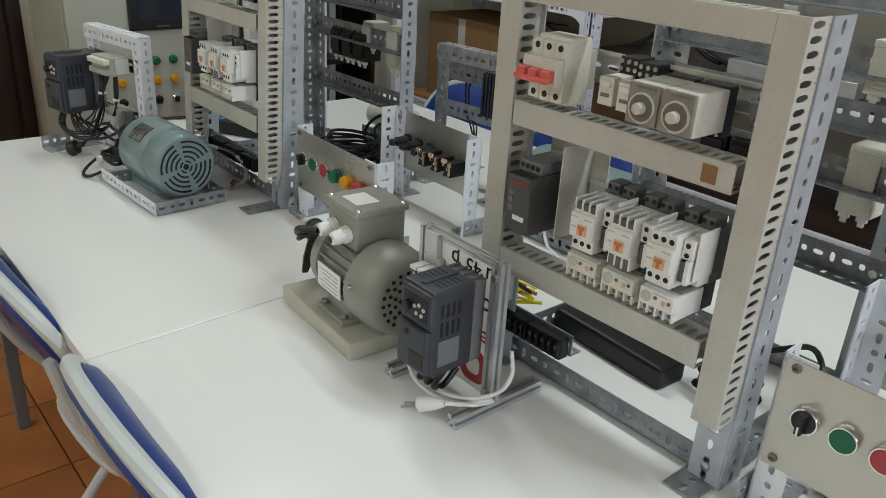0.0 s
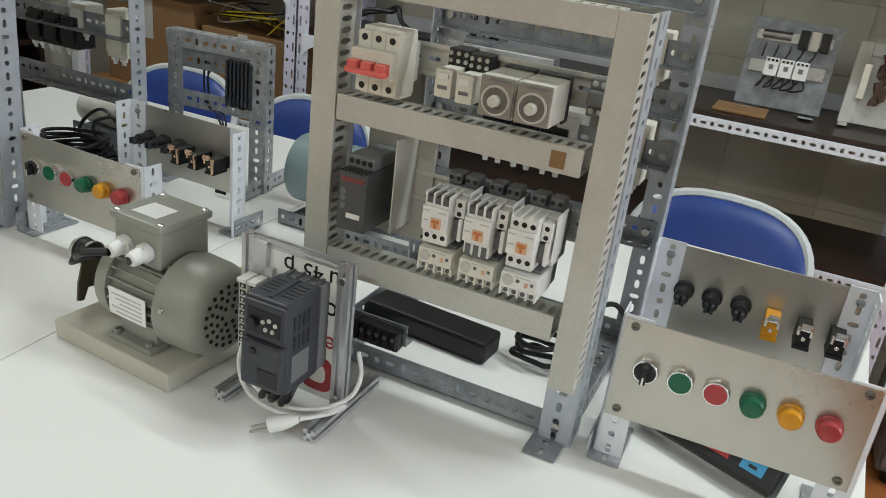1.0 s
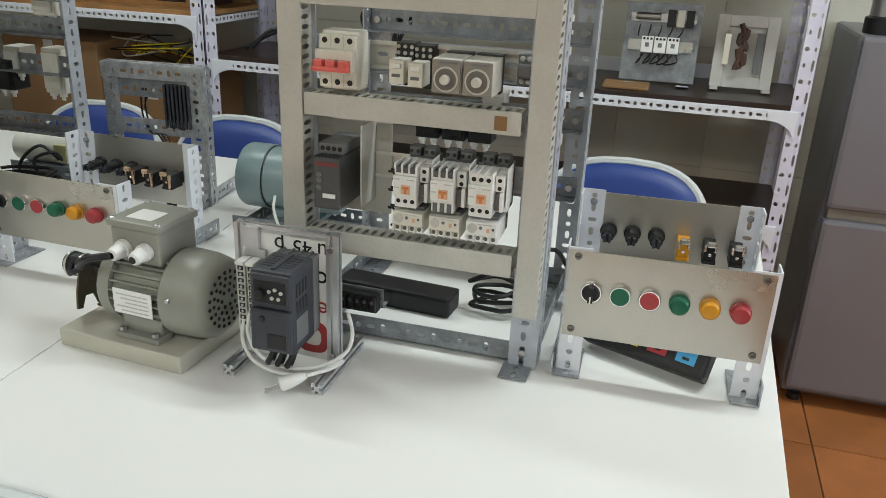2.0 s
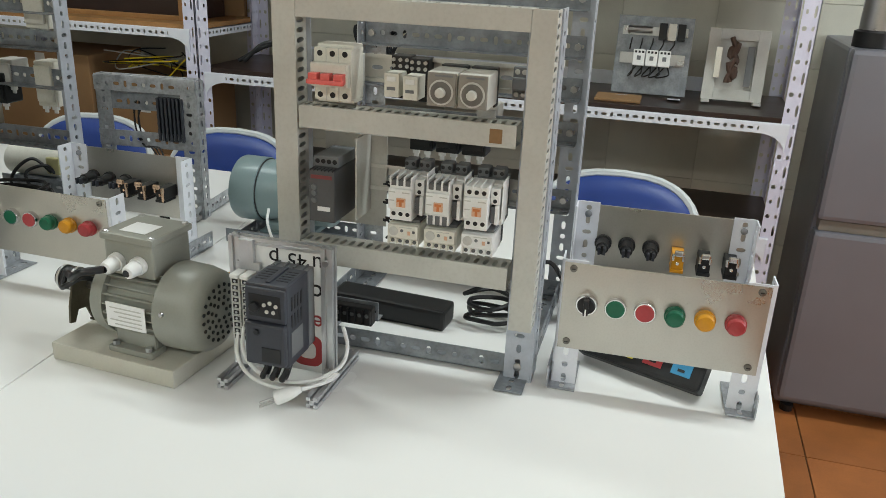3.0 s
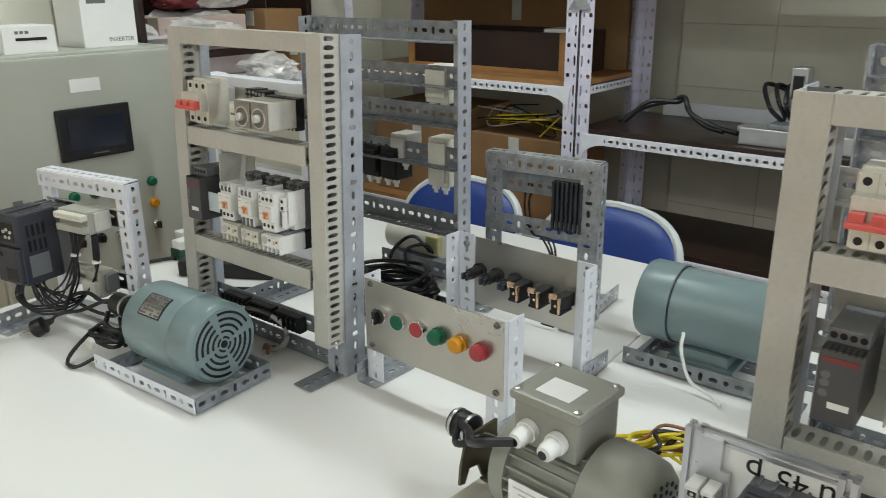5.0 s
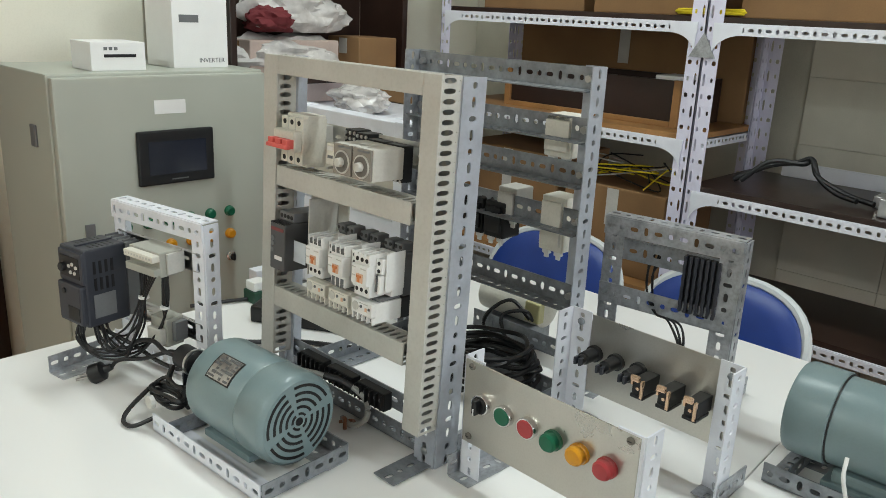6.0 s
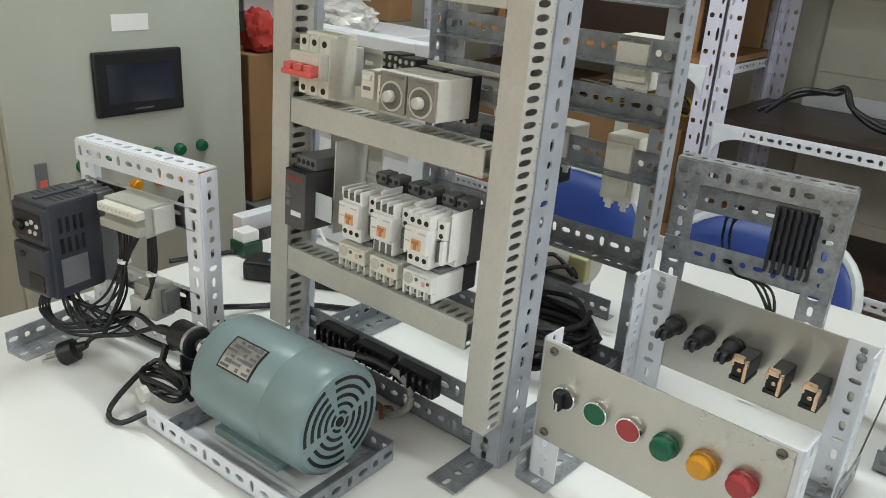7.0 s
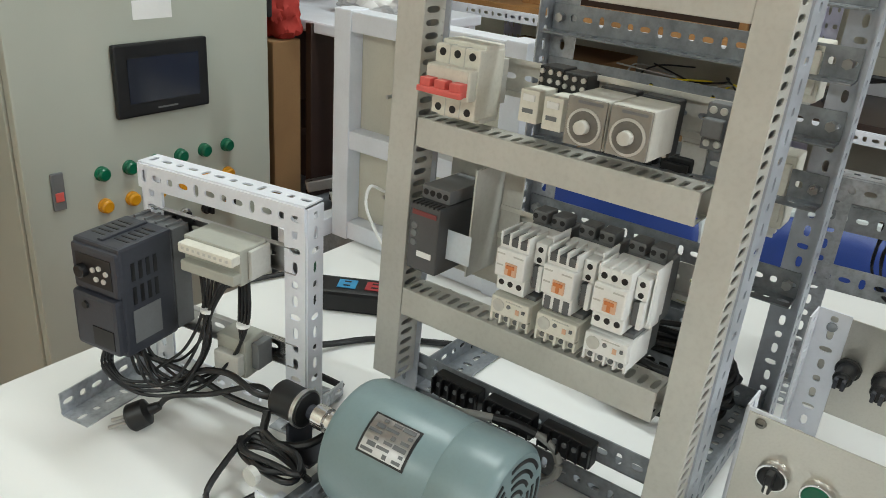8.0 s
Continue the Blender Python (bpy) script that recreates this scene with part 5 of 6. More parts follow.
sink = thing("heat_sink", pose(1.158, 1.370, TOP, 0, 0, 6) @ pose(-0.004, -0.165, 0.215), "black finned heat sink in a slotted frame", "heat sink")
part("plate", box(B(), 0.004, 0.070, -0.034, 0.026, -0.050, 0.046, 0.003), BLACK, sink)
for i in range(7):
    bm = B()
    pts = [(0.0, -0.0315 + 0.0088 * i + 0.0005 * (-1) ** j, -0.046 + 0.0090 * j) for j in range(11)]
    rr = [[bm.verts.new(c) for c in ((-0.004, y, z), (-0.004, y + 0.0045, z), (0.013, y + 0.0045, z), (0.013, y, z))] for x, y, z in pts]
    for r0, r1 in zip(rr, rr[1:]):
        for q in range(4):
            bm.faces.new((r0[q], r0[(q + 1) % 4], r1[(q + 1) % 4], r1[q]))
    bm.faces.new(rr[0][::-1])
    bm.faces.new(rr[-1])
    part("fin", bm, DARK, sink)
for k in range(7):
    y = 1.235 + 0.018 * (k // 3) + 0.006 * (k % 3)
    if k == 0:
        leads = thing("lead_bundle", pose(0.032, 0.025, 0), "thin dark leads tied and hanging inside the frame", "cable")
    part("lead", tube(B(), [(1.145, y, 1.005), (1.148, 1.262 + 0.010 * (k // 4), 0.965), (1.146, 1.258 + 0.010 * (k // 4), 0.93), (1.130, 1.24, 0.905), (1.10, 1.20 - 0.01 * (k % 3), 0.91), (1.085, 1.165, 0.86), (1.08, 1.16 + 0.004 * k, 0.757)], 0.0018, 6), BLACK, leads, "", True)

# ---- power strips and table-top leads ----


def power_strip(m, label, length, tags):
    d = thing("power_strip", m, label, "power strip", "power strips")
    part("case", box(B(), -0.027, 0.027, 0.0, length, 0.0, 0.034, 0.006), BLACK, d)
    for k, col in enumerate(tags):
        y = 0.030 + 0.042 * k
        tg = part("socket_cover", box(B(), -0.013, 0.013, y - 0.014, y + 0.014, 0.0341, 0.0355, 0.0006), col, d, "coloured socket cover")
        for s in (-0.006, 0.006):
            part("socket_hole", box(B(), s - 0.002, s + 0.002, y - 0.005, y + 0.005, 0.0354, 0.0359), BLACK, tg)
    return d


power_strip(pose(0.872, 0.507, TOP, 0, 0, -4), "black power strip lying on the table inside the rack", 0.20, [])
power_strip(pose(0.792, 0.108, TOP + 0.0225, 0, -52, -22), "black power strip with coloured sockets under the panel", 0.19, [BLUE_TAG, RED, YEL_TAG, MID_GREY])
power_strip(pose(0.985, 1.795, TOP, 0, 0, 31), "black power strip with coloured sockets by the cabinet", 0.21, [DARK, YEL_TAG, RED, BLUE_TAG])
adapter = thing("plug_adapter", pose(0.93, 2.03, TOP), "white and dark green plug adapter on the table", "adapter")
part("base", box(B(), -0.020, 0.020, 0.0, 0.045, 0.0, 0.026, 0.003), mat("dark_green_plastic", (0.01, 0.06, 0.035), 0.4), adapter)
part("cap", box(B(), -0.017, 0.017, 0.006, 0.040, 0.0262, 0.046, 0.003), WHITE_PLASTIC, adapter)
loop = thing("cable_coil", pose(0, 0, 0), "coil of black cable lying inside the rack", "cable")
pts = []
for k in range(34):
    a = 0.62 * k
    pts.append((0.905 + 0.030 * math.cos(a) + 0.005 * math.sin(1.7 * k), 0.445 + 0.038 * math.sin(a) + 0.004 * math.cos(2.1 * k), 0.757 + 0.0013 * k))
pts += [(0.90, 0.40, 0.85), (0.92, 0.36, 0.865), (0.90, 0.33, 0.84), (0.80, 0.29, 0.865), (0.76, 0.27, 0.83)]
part("flex", tube(B(), pts, 0.0038, 6, 5), BLACK, loop, "", True)
loop = thing("cable_coil", pose(0, 0.025, 0), "tangle of black cable lying inside the rack", "cable")
random.seed(9)
pts = []
for k in range(120):
    a = 0.57 * k
    pts.append((1.00 + 0.06 * math.cos(a) + random.uniform(-0.012, 0.012), 1.44 + 0.075 * math.sin(a) + random.uniform(-0.012, 0.012), 0.76 + 0.0006 * k + random.uniform(0, 0.01)))
part("flex", tube(B(), pts, 0.004, 6, 4), BLACK, loop, "", True)
pump = thing("small_motor", pose(1.19, 1.47, TOP), "cream cylindrical motor lying behind the rack", "motor")
part("case", lathe(B(), [(0, 0.024), (0.006, 0.034), (0.145, 0.034), (0.152, 0.024)], (0, 0.02, 0.084), (0, 1, 0.084), 28), IVORY, pump, "", True)
part("terminal_box", box(B(), -0.036, -0.020, 0.016, 0.050, 0.066, 0.104, 0.003), mat("yellowed_ivory", (0.56, 0.52, 0.27), 0.5), pump, "yellowed terminal box")
part("cradle", box(B(), -0.034, 0.034, 0.04, 0.15, 0.0, 0.052, 0.003), GALV_DARK, pump)
part("mounting_bar", angle_bar(B(), (-0.050, -0.04, 0.026), Y, Z, X, 0.20, 0.034, 0.02), GALV_DARK, pump)
for k in range(2):
    part("lead", tube(B(), [(-0.034, 0.030 + 0.008 * k, 0.070), (-0.050, 0.040 + 0.03 * k, 0.090 + 0.012 * k), (-0.068, 0.075 + 0.03 * k, 0.075), (-0.075, 0.06 + 0.05 * k, 0.04), (-0.08, 0.02 + 0.03 * k, 0.006)], 0.0038, 6), BLACK, pump, "black lead", True)
wires = thing("loose_wire", pose(0.045, 0.030, 0), "tangle of yellow and brown wire beside the motor", "cable")
random.seed(12)
for k in range(16):
    col = (YELLOW_WIRE, YELLOW_WIRE, BROWN_WIRE, YELLOW_WIRE, BLACK, YELLOW_WIRE, YELLOW_WIRE, BROWN_WIRE)[k % 8]
    q = [(0.690 + random.uniform(-0.01, 0.01), 0.875 + random.uniform(-0.02, 0.02), 0.800 + random.uniform(-0.02, 0.01))]
    for j in range(5):
        q.append((0.735 + 0.018 * j + random.uniform(-0.02, 0.02), 0.865 - 0.032 * j + random.uniform(-0.025, 0.025), 0.757 + 0.0022 * k + random.uniform(0, 0.02) + 0.012 * (2 - abs(j - 2))))
    part("wire", tube(B(), q, 0.0022 if k % 2 else 0.003, 6), col, wires, "", True)

# ---- white backing frame at the end of the bench ----
wf = thing("display_board", pose(1.08, 1.768, TOP) @ Matrix.Diagonal((1, 1.03, 1.08, 1)), "white painted frame with a beige backing board", "frame")
for y0, y1, z0, z1 in ((0.0, 0.035, 0.0, 0.368), (0.320, 0.355, 0.0, 0.368)):
    part("stile", box(B(), 0.0, 0.045, y0, y1, z0, z1, 0.002), WHITE_STEEL, wf)
for z0 in (0.002, 0.155, 0.336):
    part("rail", box(B(), 0.002, 0.043, 0.0352, 0.3198, z0, z0 + 0.03, 0.002), WHITE_STEEL, wf)
part("backing_board", box(B(), 0.030, 0.034, 0.0355, 0.3195, 0.033, 0.335), STONE, wf, "beige backing board")
for z in (0.09, 0.25):
    part("screw", cyl(B(), (0.012, 0.25, z), (0.030, 0.25, z), 0.003, seg=8), STEEL, wf)
part("foot", box(B(), -0.10, 0.045, 0.355, 0.385, 0.0, 0.030, 0.002), WHITE_STEEL, wf)

lead = thing("cable", pose(0, 0, 0), "thin white lead hanging from the display board", "cable")
part("flex", tube(B(), [(1.09, 2.02, 0.86), (1.07, 2.035, 0.87), (1.055, 2.03, 0.84), (1.05, 2.00, 0.80), (1.03, 1.95, 0.775), (1.00, 1.90, 0.790)], 0.0028, 6), WHITE_PLASTIC, lead, "", True)
lead = thing("cable", pose(0, 0, 0), "short curled black leads beside the contactors", "cable")
for k in range(2):
    q = [RACK_A @ Vector((0.030 + 0.010 * k, 0.214 + 0.007 * math.cos(1.6 * j), 0.268 - 0.0065 * j + 0.006 * math.sin(1.6 * j))) for j in range(12)]
    part("lead", tube(B(), q, 0.0016, 6, 4), BLACK, lead, "", True)

# ---- the tall control cabinet beyond the bench ----
CX0, CX1, CY, CD, CH2 = 0.698, 1.228, 2.457, 0.36, 1.186
cab = thing("control_cabinet", pose(CX0, CY, 0), "grey-green steel control cabinet with a touch screen and lamps", "cabinet")
CW = CX1 - CX0
part("body", box(B(), 0.0, CW, 0.022, CD, 0.0, CH2, 0.003), CAB_GREY, cab)
cdoor = part("door", box(B(), 0.004, CW - 0.004, 0.0, 0.0205, 0.02, CH2 - 0.006, 0.004), CAB_GREY, cab)
for z in (1.10, 0.15):
    part("hinge", box(B(), CW, CW + 0.012, 0.004, 0.018, z - 0.025, z + 0.02, 0.002), BLACK, cab)
hmi = part("touch_screen", box(B(), 0.176, 0.368, -0.012, -0.0005, 0.927, 1.055, 0.004), BLACK, cab, "black framed touch screen")
SCREEN = mat("dark_screen_glass", (0.018, 0.022, 0.035), 0.12, 0.0, 0.05, 4, 0.0)
part("glass", box(B(), 0.200, 0.346, -0.0135, -0.0125, 0.952, 1.030), SCREEN, hmi, "dark switched-off screen")
part("print_bar", box(B(), 0.255, 0.297, -0.0126, -0.0121, 0.937, 0.940), MID_GREY, hmi)
part("label", box(B(), 0.226, 0.304, -0.0012, -0.0004, 1.092, 1.124), PAPER, cdoor, "blank white label")
for i in range(6):
    x = 0.139 + 0.0542 * i
    for z, col, lab in ((0.836, GREEN, "green indicator lamp"), (0.776, YELLOW, "amber push-button")):
        part("indicator", lathe(B(), [(0, 0.0135), (0.003, 0.0135), (0.004, 0.0120), (0.012, 0.0118), (0.015, 0.009)], (x, 0, z), (x, -1, z), 24), col, cdoor, lab, True)
    sw = part("selector", lathe(B(), [(0, 0.0130), (0.005, 0.0130), (0.006, 0.010), (0.014, 0.009)], (x, 0, 0.715), (x, -1, 0.715), 24), CHROME if i % 2 else BLACK, cdoor, "selector switch", True)
    part("grip", box(B(), x - 0.003, x + 0.003, -0.022, -0.013, 0.706, 0.724, 0.001), BLACK, sw)
rk = part("rocker_switch", box(B(), 0.046, 0.068, -0.006, -0.0004, 0.790, 0.856, 0.002), MID_GREY, cdoor, "grey rocker switch")
part("rocker", box(B(), 0.050, 0.064, -0.008, -0.0058, 0.806, 0.822, 0.001), PINK_RED, rk, "red rocker")
part("lock", box(B(), -0.006, 0.0005, 0.10, 0.13, 1.02, 1.07, 0.003), MID_GREY, cab)

small = thing("carton", pose(0.818, 2.53, CH2), "low white carton with a dark stripe on the cabinet", "box")
part("box", box(B(), 0.0, 0.128, 0.0, 0.11, 0.0, 0.064, 0.002), PAPER, small)
part("stripe", box(B(), 0.030, 0.105, -0.0008, -0.0002, 0.030, 0.037), BLACK, small)
for i in range(3):
    part("print_bar", box(B(), 0.030 + 0.012 * i, 0.038 + 0.012 * i, -0.0008, -0.0002, 0.046, 0.053), MID_GREY, small)
big = thing("carton", pose(1.032, 2.56, CH2), "tall white inverter carton with grey print on the cabinet", "box")
part("box", box(B(), 0.0, 0.150, 0.0, 0.14, 0.0, 0.235, 0.002), PAPER, big)
text_part("lettering", "INVERTER", 0.016, Matrix.Translation((0.104, -0.0006, 0.018)) @ FACE_SOUTH, MID_GREY, big)
part("printed_mark", box(B(), 0.018, 0.070, -0.0008, -0.0002, 0.110, 0.128), MID_GREY, big)
structure("wall_pipe", cyl(B(), (1.165, YW - 0.03, 0), (1.165, YW - 0.03, CH), 0.02), DARK, "dark vertical pipe along the wall", "pipe")

# ---- shelving along the wall ----
SX, SD = 2.04, 0.40


def shelving(y0, y1, levels, label):
    s = thing("shelving", pose(SX, 0, 0), label, "shelf unit", "shelf units")
    for x0, sx in ((0.0, 1), (SD, -1)):
        for yy, sy in ((y0, 1), (y1, -1)):
            bm = B()
            plate(bm, (x0, yy, 0.0), Z, Y * sy, 1.95, 0.042, -0.002 * sx * sy, SHELF_SLOTS, 0.042)
            plate(bm, (x0, yy, 0.0), Z, X * sx, 1.95, 0.042, 0.002 * sx * sy, SHELF_SLOTS, 0.042)
            part("upright", bm, LILAC_STEEL, s)
    for z, board in levels:
        for x0, sx in ((-0.0025, 1), (SD + 0.0025, -1)):
            bm = angle_bar(B(), (x0, y0 + 0.02, z), Y, Z * -1, X * sx, y1 - y0 - 0.04, 0.027, 0.03, SHELF_BAR, 0.022)
            part("shelf_beam", bm, WHITE_STEEL, s)
        for yy, sy in ((y0 + 0.003, 1), (y1 - 0.003, -1)):
            bm = angle_bar(B(), (0.03, yy, z - 0.001), X, Z * -1, Y * sy, SD - 0.06, 0.026, 0.026, SHELF_BAR, 0.022)
            part("end_beam", bm, WHITE_STEEL, s)
        part("shelf_board", box(B(), 0.004, SD - 0.004, y0 + 0.004, y1 - 0.004, z + 0.0005, z + 0.016, 0.002), board, s)
        for yy, sy in ((y0 + 0.022, 1), (y1 - 0.022, -1)):
            bm = B()
            n = 8
            a = [bm.verts.new((-0.005, yy, z - 0.002)), bm.verts.new((-0.005, yy + sy * 0.075, z - 0.002))]
            a += [bm.verts.new((-0.005, yy + sy * (0.075 - 0.075 * math.sin(q * math.pi / 2 / n) ** 1.0), z - 0.027 - 0.055 * (1 - math.cos(q * math.pi / 2 / n)))) for q in range(n + 1)]
            f = bm.faces.new(a)
            ex = bmesh.ops.extrude_face_region(bm, geom=[f])
            bmesh.ops.translate(bm, vec=(0.0018, 0, 0), verts=[v for v in ex["geom"] if isinstance(v, bmesh.types.BMVert)])
            part("gusset", bm, WHITE_STEEL, s)
    return s


long_shelf = shelving(-0.128, 1.686, [(0.15, DARK_WOOD), (0.59, DARK_WOOD), (0.915, DARK_WOOD), (1.350, DARK_WOOD)], "white slotted steel shelving with dark brown boards")
shelving(1.690, 2.640, [(0.15, WOOD), (0.59, WOOD), (1.045, WOOD), (1.350, DARK_WOOD)], "white slotted steel shelving loaded with boxes")
mp = tagged(part("joint_plate", cyl(B(), (SX - 0.0055, 1.688, 1.285), (SX - 0.003, 1.688, 1.285), 0.042, seg=3), GALV), "grey triangular plate joining two shelf uprights", "bracket")

# things on the shelves
wb = thing("open_crate", pose(2.14, 1.79, 1.061), "brown plywood crate with dark sides and paper inside", "crate")
for nm, a in (("side", (0.0, 0.012, 0.0, 0.62, 0.0, 0.13)), ("side", (0.24, 0.252, 0.0, 0.62, 0.0, 0.13)), ("side", (0.0125, 0.2395, 0.0, 0.012, 0.0, 0.13)), ("side", (0.0125, 0.2395, 0.608, 0.62, 0.0, 0.13)), ("bottom", (0.0125, 0.2395, 0.0125, 0.6075, 0.0, 0.012))):
    part(nm, box(B(), *a, 0.002), DARK_WOOD, wb)
for y in (-0.006, 0.606):
    part("batten", box(B(), -0.012, -0.0005, y, y + 0.022, 0.0, 0.132, 0.002), WOOD, wb)
part("batten", box(B(), -0.012, -0.0005, 0.0165, 0.6055, 0.0, 0.016, 0.002), WOOD, wb)
part("paper", box(B(), 0.03, 0.14, 0.02, 0.10, 0.110, 0.140, 0.004), PAPER, wb)


def carton(m, sx, sy, sz, label, col=CARD):
    d = thing("carton", m, label, "box", "cartons")
    part("box", box(B(), 0, sx, 0, sy, 0, sz, 0.004), col, d)
    part("tape", box(B(), -0.0012, -0.0004, sy / 2 - 0.02, sy / 2 + 0.02, sz * 0.55, sz - 0.004), LIGHT_GREY if col is CARD else CARD, d)
    return d


for a in ((2.12, 1.75, 1.366, 0.30, 0.34, 0.20), (2.12, 1.18, 1.366, 0.30, 0.46, 0.26), (2.10, 2.16, 0.606, 0.30, 0.40, 0.32), (2.10, 1.77, 0.606, 0.30, 0.35, 0.26), (2.14, 2.14, 1.366, 0.28, 0.40, 0.24), (2.12, 1.83, 0.166, 0.3, 0.55, 0.3)):
    if a[2] > 1:
        carton(pose(*a[:3]), *a[3:], "plain brown cardboard carton on the shelving")
    else:
        carton(pose(*a[:3]), *a[3:], "brown cardboard box on the lower shelving")

carton(pose(2.405, 1.72, 1.0615), 0.025, 0.86, 0.27, "flattened brown cardboard standing behind a crate")
mp1 = thing("mounting_plate", pose(2.205, 0.170, 0.928, 0, 8, 0), "galvanised plate with small contactors wired on it", "mounting plate", "mounted plates on the shelf")
part("plate", box(B(), 0.0, 0.003, 0.0, 0.215, 0.012, 0.235, 0.001), GALV_DARK, mp1)
for y in (0.03, 0.18):
    part("foot", box(B(), -0.05, 0.0, y - 0.018, y + 0.018, 0.002, 0.006, 0.001), GALV, mp1)
part("rail", box(B(), -0.008, -0.0005, 0.015, 0.20, 0.098, 0.130, 0.001), STEEL, mp1)
part("rail", box(B(), -0.008, -0.0005, 0.015, 0.20, 0.180, 0.205, 0.001), STEEL, mp1)
for i in range(3):
    cc = part("contactor", box(B(), -0.050, -0.0085, 0.055 + 0.036 * i, 0.088 + 0.036 * i, 0.092, 0.138, 0.002), WHITE_PLASTIC, mp1, "small white contactor")
    part("contactor_mark", box(B(), -0.0512, -0.0498, 0.066 + 0.036 * i, 0.077 + 0.036 * i, 0.108, 0.120), MID_GREY, cc)
    for q in range(3):
        part("terminal_hole", box(B(), -0.0512, -0.0498, 0.058 + 0.010 * q + 0.036 * i, 0.064 + 0.010 * q + 0.036 * i, 0.128, 0.134), BLACK, cc)
    part("fuse_holder", box(B(), -0.040, -0.0085, 0.022 + 0.026 * i, 0.044 + 0.026 * i, 0.168, 0.215, 0.002), BLACK if i != 1 else IVORY, mp1)
part("fuse_tube", cyl(B(), (-0.02, 0.115, 0.195), (-0.02, 0.185, 0.195), 0.010), STEEL, mp1)
for i in range(5):
    part("wire", tube(B(), [(-0.03, 0.05 + 0.03 * i, 0.17), (-0.06, 0.05 + 0.03 * i, 0.155), (-0.045, 0.06 + 0.028 * i, 0.138)], 0.0022, 6), BLACK, mp1, "", True)
    part("wire", tube(B(), [(-0.04, 0.06 + 0.024 * i, 0.092), (-0.055, 0.055 + 0.026 * i, 0.070), (-0.03, 0.09 + 0.02 * i, 0.062), (-0.03, 0.07 + 0.02 * i, 0.09)], 0.0022, 6), BLACK, mp1, "", True)
mp2 = thing("mounting_plate", pose(2.205, -0.042, 0.931, 0, 8, 0) @ Matrix.Diagonal((1, 1.08, 1.03, 1)), "pale frame with a coil, wires and a slotted strip", "mounting plate", "mounted plates on the shelf")
for nm, a in (("stile", (0, 0.012, 0.0, 0.030, 0.01, 0.205)), ("stile", (0, 0.012, 0.125, 0.155, 0.01, 0.205)), ("rail", (0, 0.012, 0.0303, 0.1247, 0.01, 0.040)), ("rail", (0, 0.012, 0.0303, 0.1247, 0.175, 0.205))):
    part(nm, box(B(), *a, 0.001), LIGHT_GREY, mp2)
part("back", box(B(), 0.0125, 0.015, 0.0, 0.155, 0.01, 0.205), LIGHT_GREY, mp2)
part("strip", box(B(), -0.006, 0.0, 0.035, 0.052, 0.05, 0.16, 0.001), MID_GREY, mp2)
part("strip", box(B(), -0.006, 0.0, 0.116, 0.132, 0.07, 0.155, 0.001), CHROME, mp2)
for y in (0.012, 0.143):
    part("foot", box(B(), -0.03, 0.02, y - 0.010, y + 0.010, 0.001, 0.01, 0.001), LIGHT_GREY, mp2)
bm = B()
tube(bm, [(-0.02, 0.088 + 0.010 * math.sin(0.8 * k), 0.06 + 0.0045 * k + 0.012 * math.sin(2.1 * k)) for k in range(26)], 0.007, 8, 3)
part("wiring_loom", bm, mat("dark_brown_insulation", (0.07, 0.035, 0.022), 0.5), mp2, "brown wire bundle", True)
part("back_lip", box(B(), SD - 0.030, SD - 0.022, 0.0, 1.58, 0.0165 + 0.915, 0.975, 0.001), WHITE_STEEL, long_shelf, "pale lip along the shelf's back")
scrap = tagged(part("wood_scrap", box(B(), 2.07, 2.18, 0.29, 0.42, 0.9315, 0.940, 0.003), CARD), "torn scrap of pale board on the shelf", "scrap")
sled = thing("linear_stage", pose(2.08, 0.86, 0.932), "aluminium linear stage with black hoses on the shelf", "linear stage")
part("rail", box(B(), 0.0, 0.06, 0.0, 0.36, 0.0, 0.045, 0.003), ALU, sled)
part("rail", box(B(), 0.10, 0.16, 0.06, 0.40, 0.0, 0.030, 0.003), ALU, sled)
part("carriage", box(B(), 0.0, 0.16, 0.20, 0.29, 0.0455, 0.060, 0.003), GALV_DARK, sled)
part("valve", box(B(), 0.05, 0.10, 0.22, 0.262, 0.0605, 0.20, 0.004), ALU, sled)
part("valve_block", box(B(), 0.045, 0.049, 0.228, 0.254, 0.12, 0.18, 0.002), BLACK, sled)
for k in range(7):
    part("hose", tube(B(), [(0.06, 0.20 + 0.012 * k, 0.06), (0.03, 0.18 + 0.02 * k, 0.10 + 0.01 * (k % 3)), (0.09, 0.15 + 0.03 * k, 0.15), (0.12, 0.24, 0.11), (0.10, 0.28 - 0.01 * k, 0.065)], 0.006, 6), BLACK, sled, "black hose", True)
hose = thing("hose", pose(2.16, 1.27, 0.9315), "black hose lying in loops on the shelf", "hose")
for k in range(2):
    part("loop", tube(B(), [(0.0, 0.34 - 0.02 * k, 0.012), (0.03, 0.26, 0.06 + 0.01 * k), (0.05, 0.20 - 0.02 * k, 0.075), (0.05, 0.16, 0.09), (0.03, 0.13, 0.05), (0.02, 0.08 - 0.03 * k, 0.02), (0.0, 0.02 - 0.04 * k, 0.012)], 0.007, 8), BLACK, hose, "", True)
yc = thing("cable_coil", pose(2.10, 1.67, 1.3665), "coil of yellow wire on the shelf top", "cable")
part("coil", tube(B(), [(0.03 + 0.028 * math.cos(0.6 * k), 0.05 + 0.10 * math.sin(0.6 * k) + 0.004 * (k % 3), 0.006 + 0.0004 * k) for k in range(32)], 0.004, 6, 3), YELLOW_WIRE, yc, "", True)
random.seed(21)
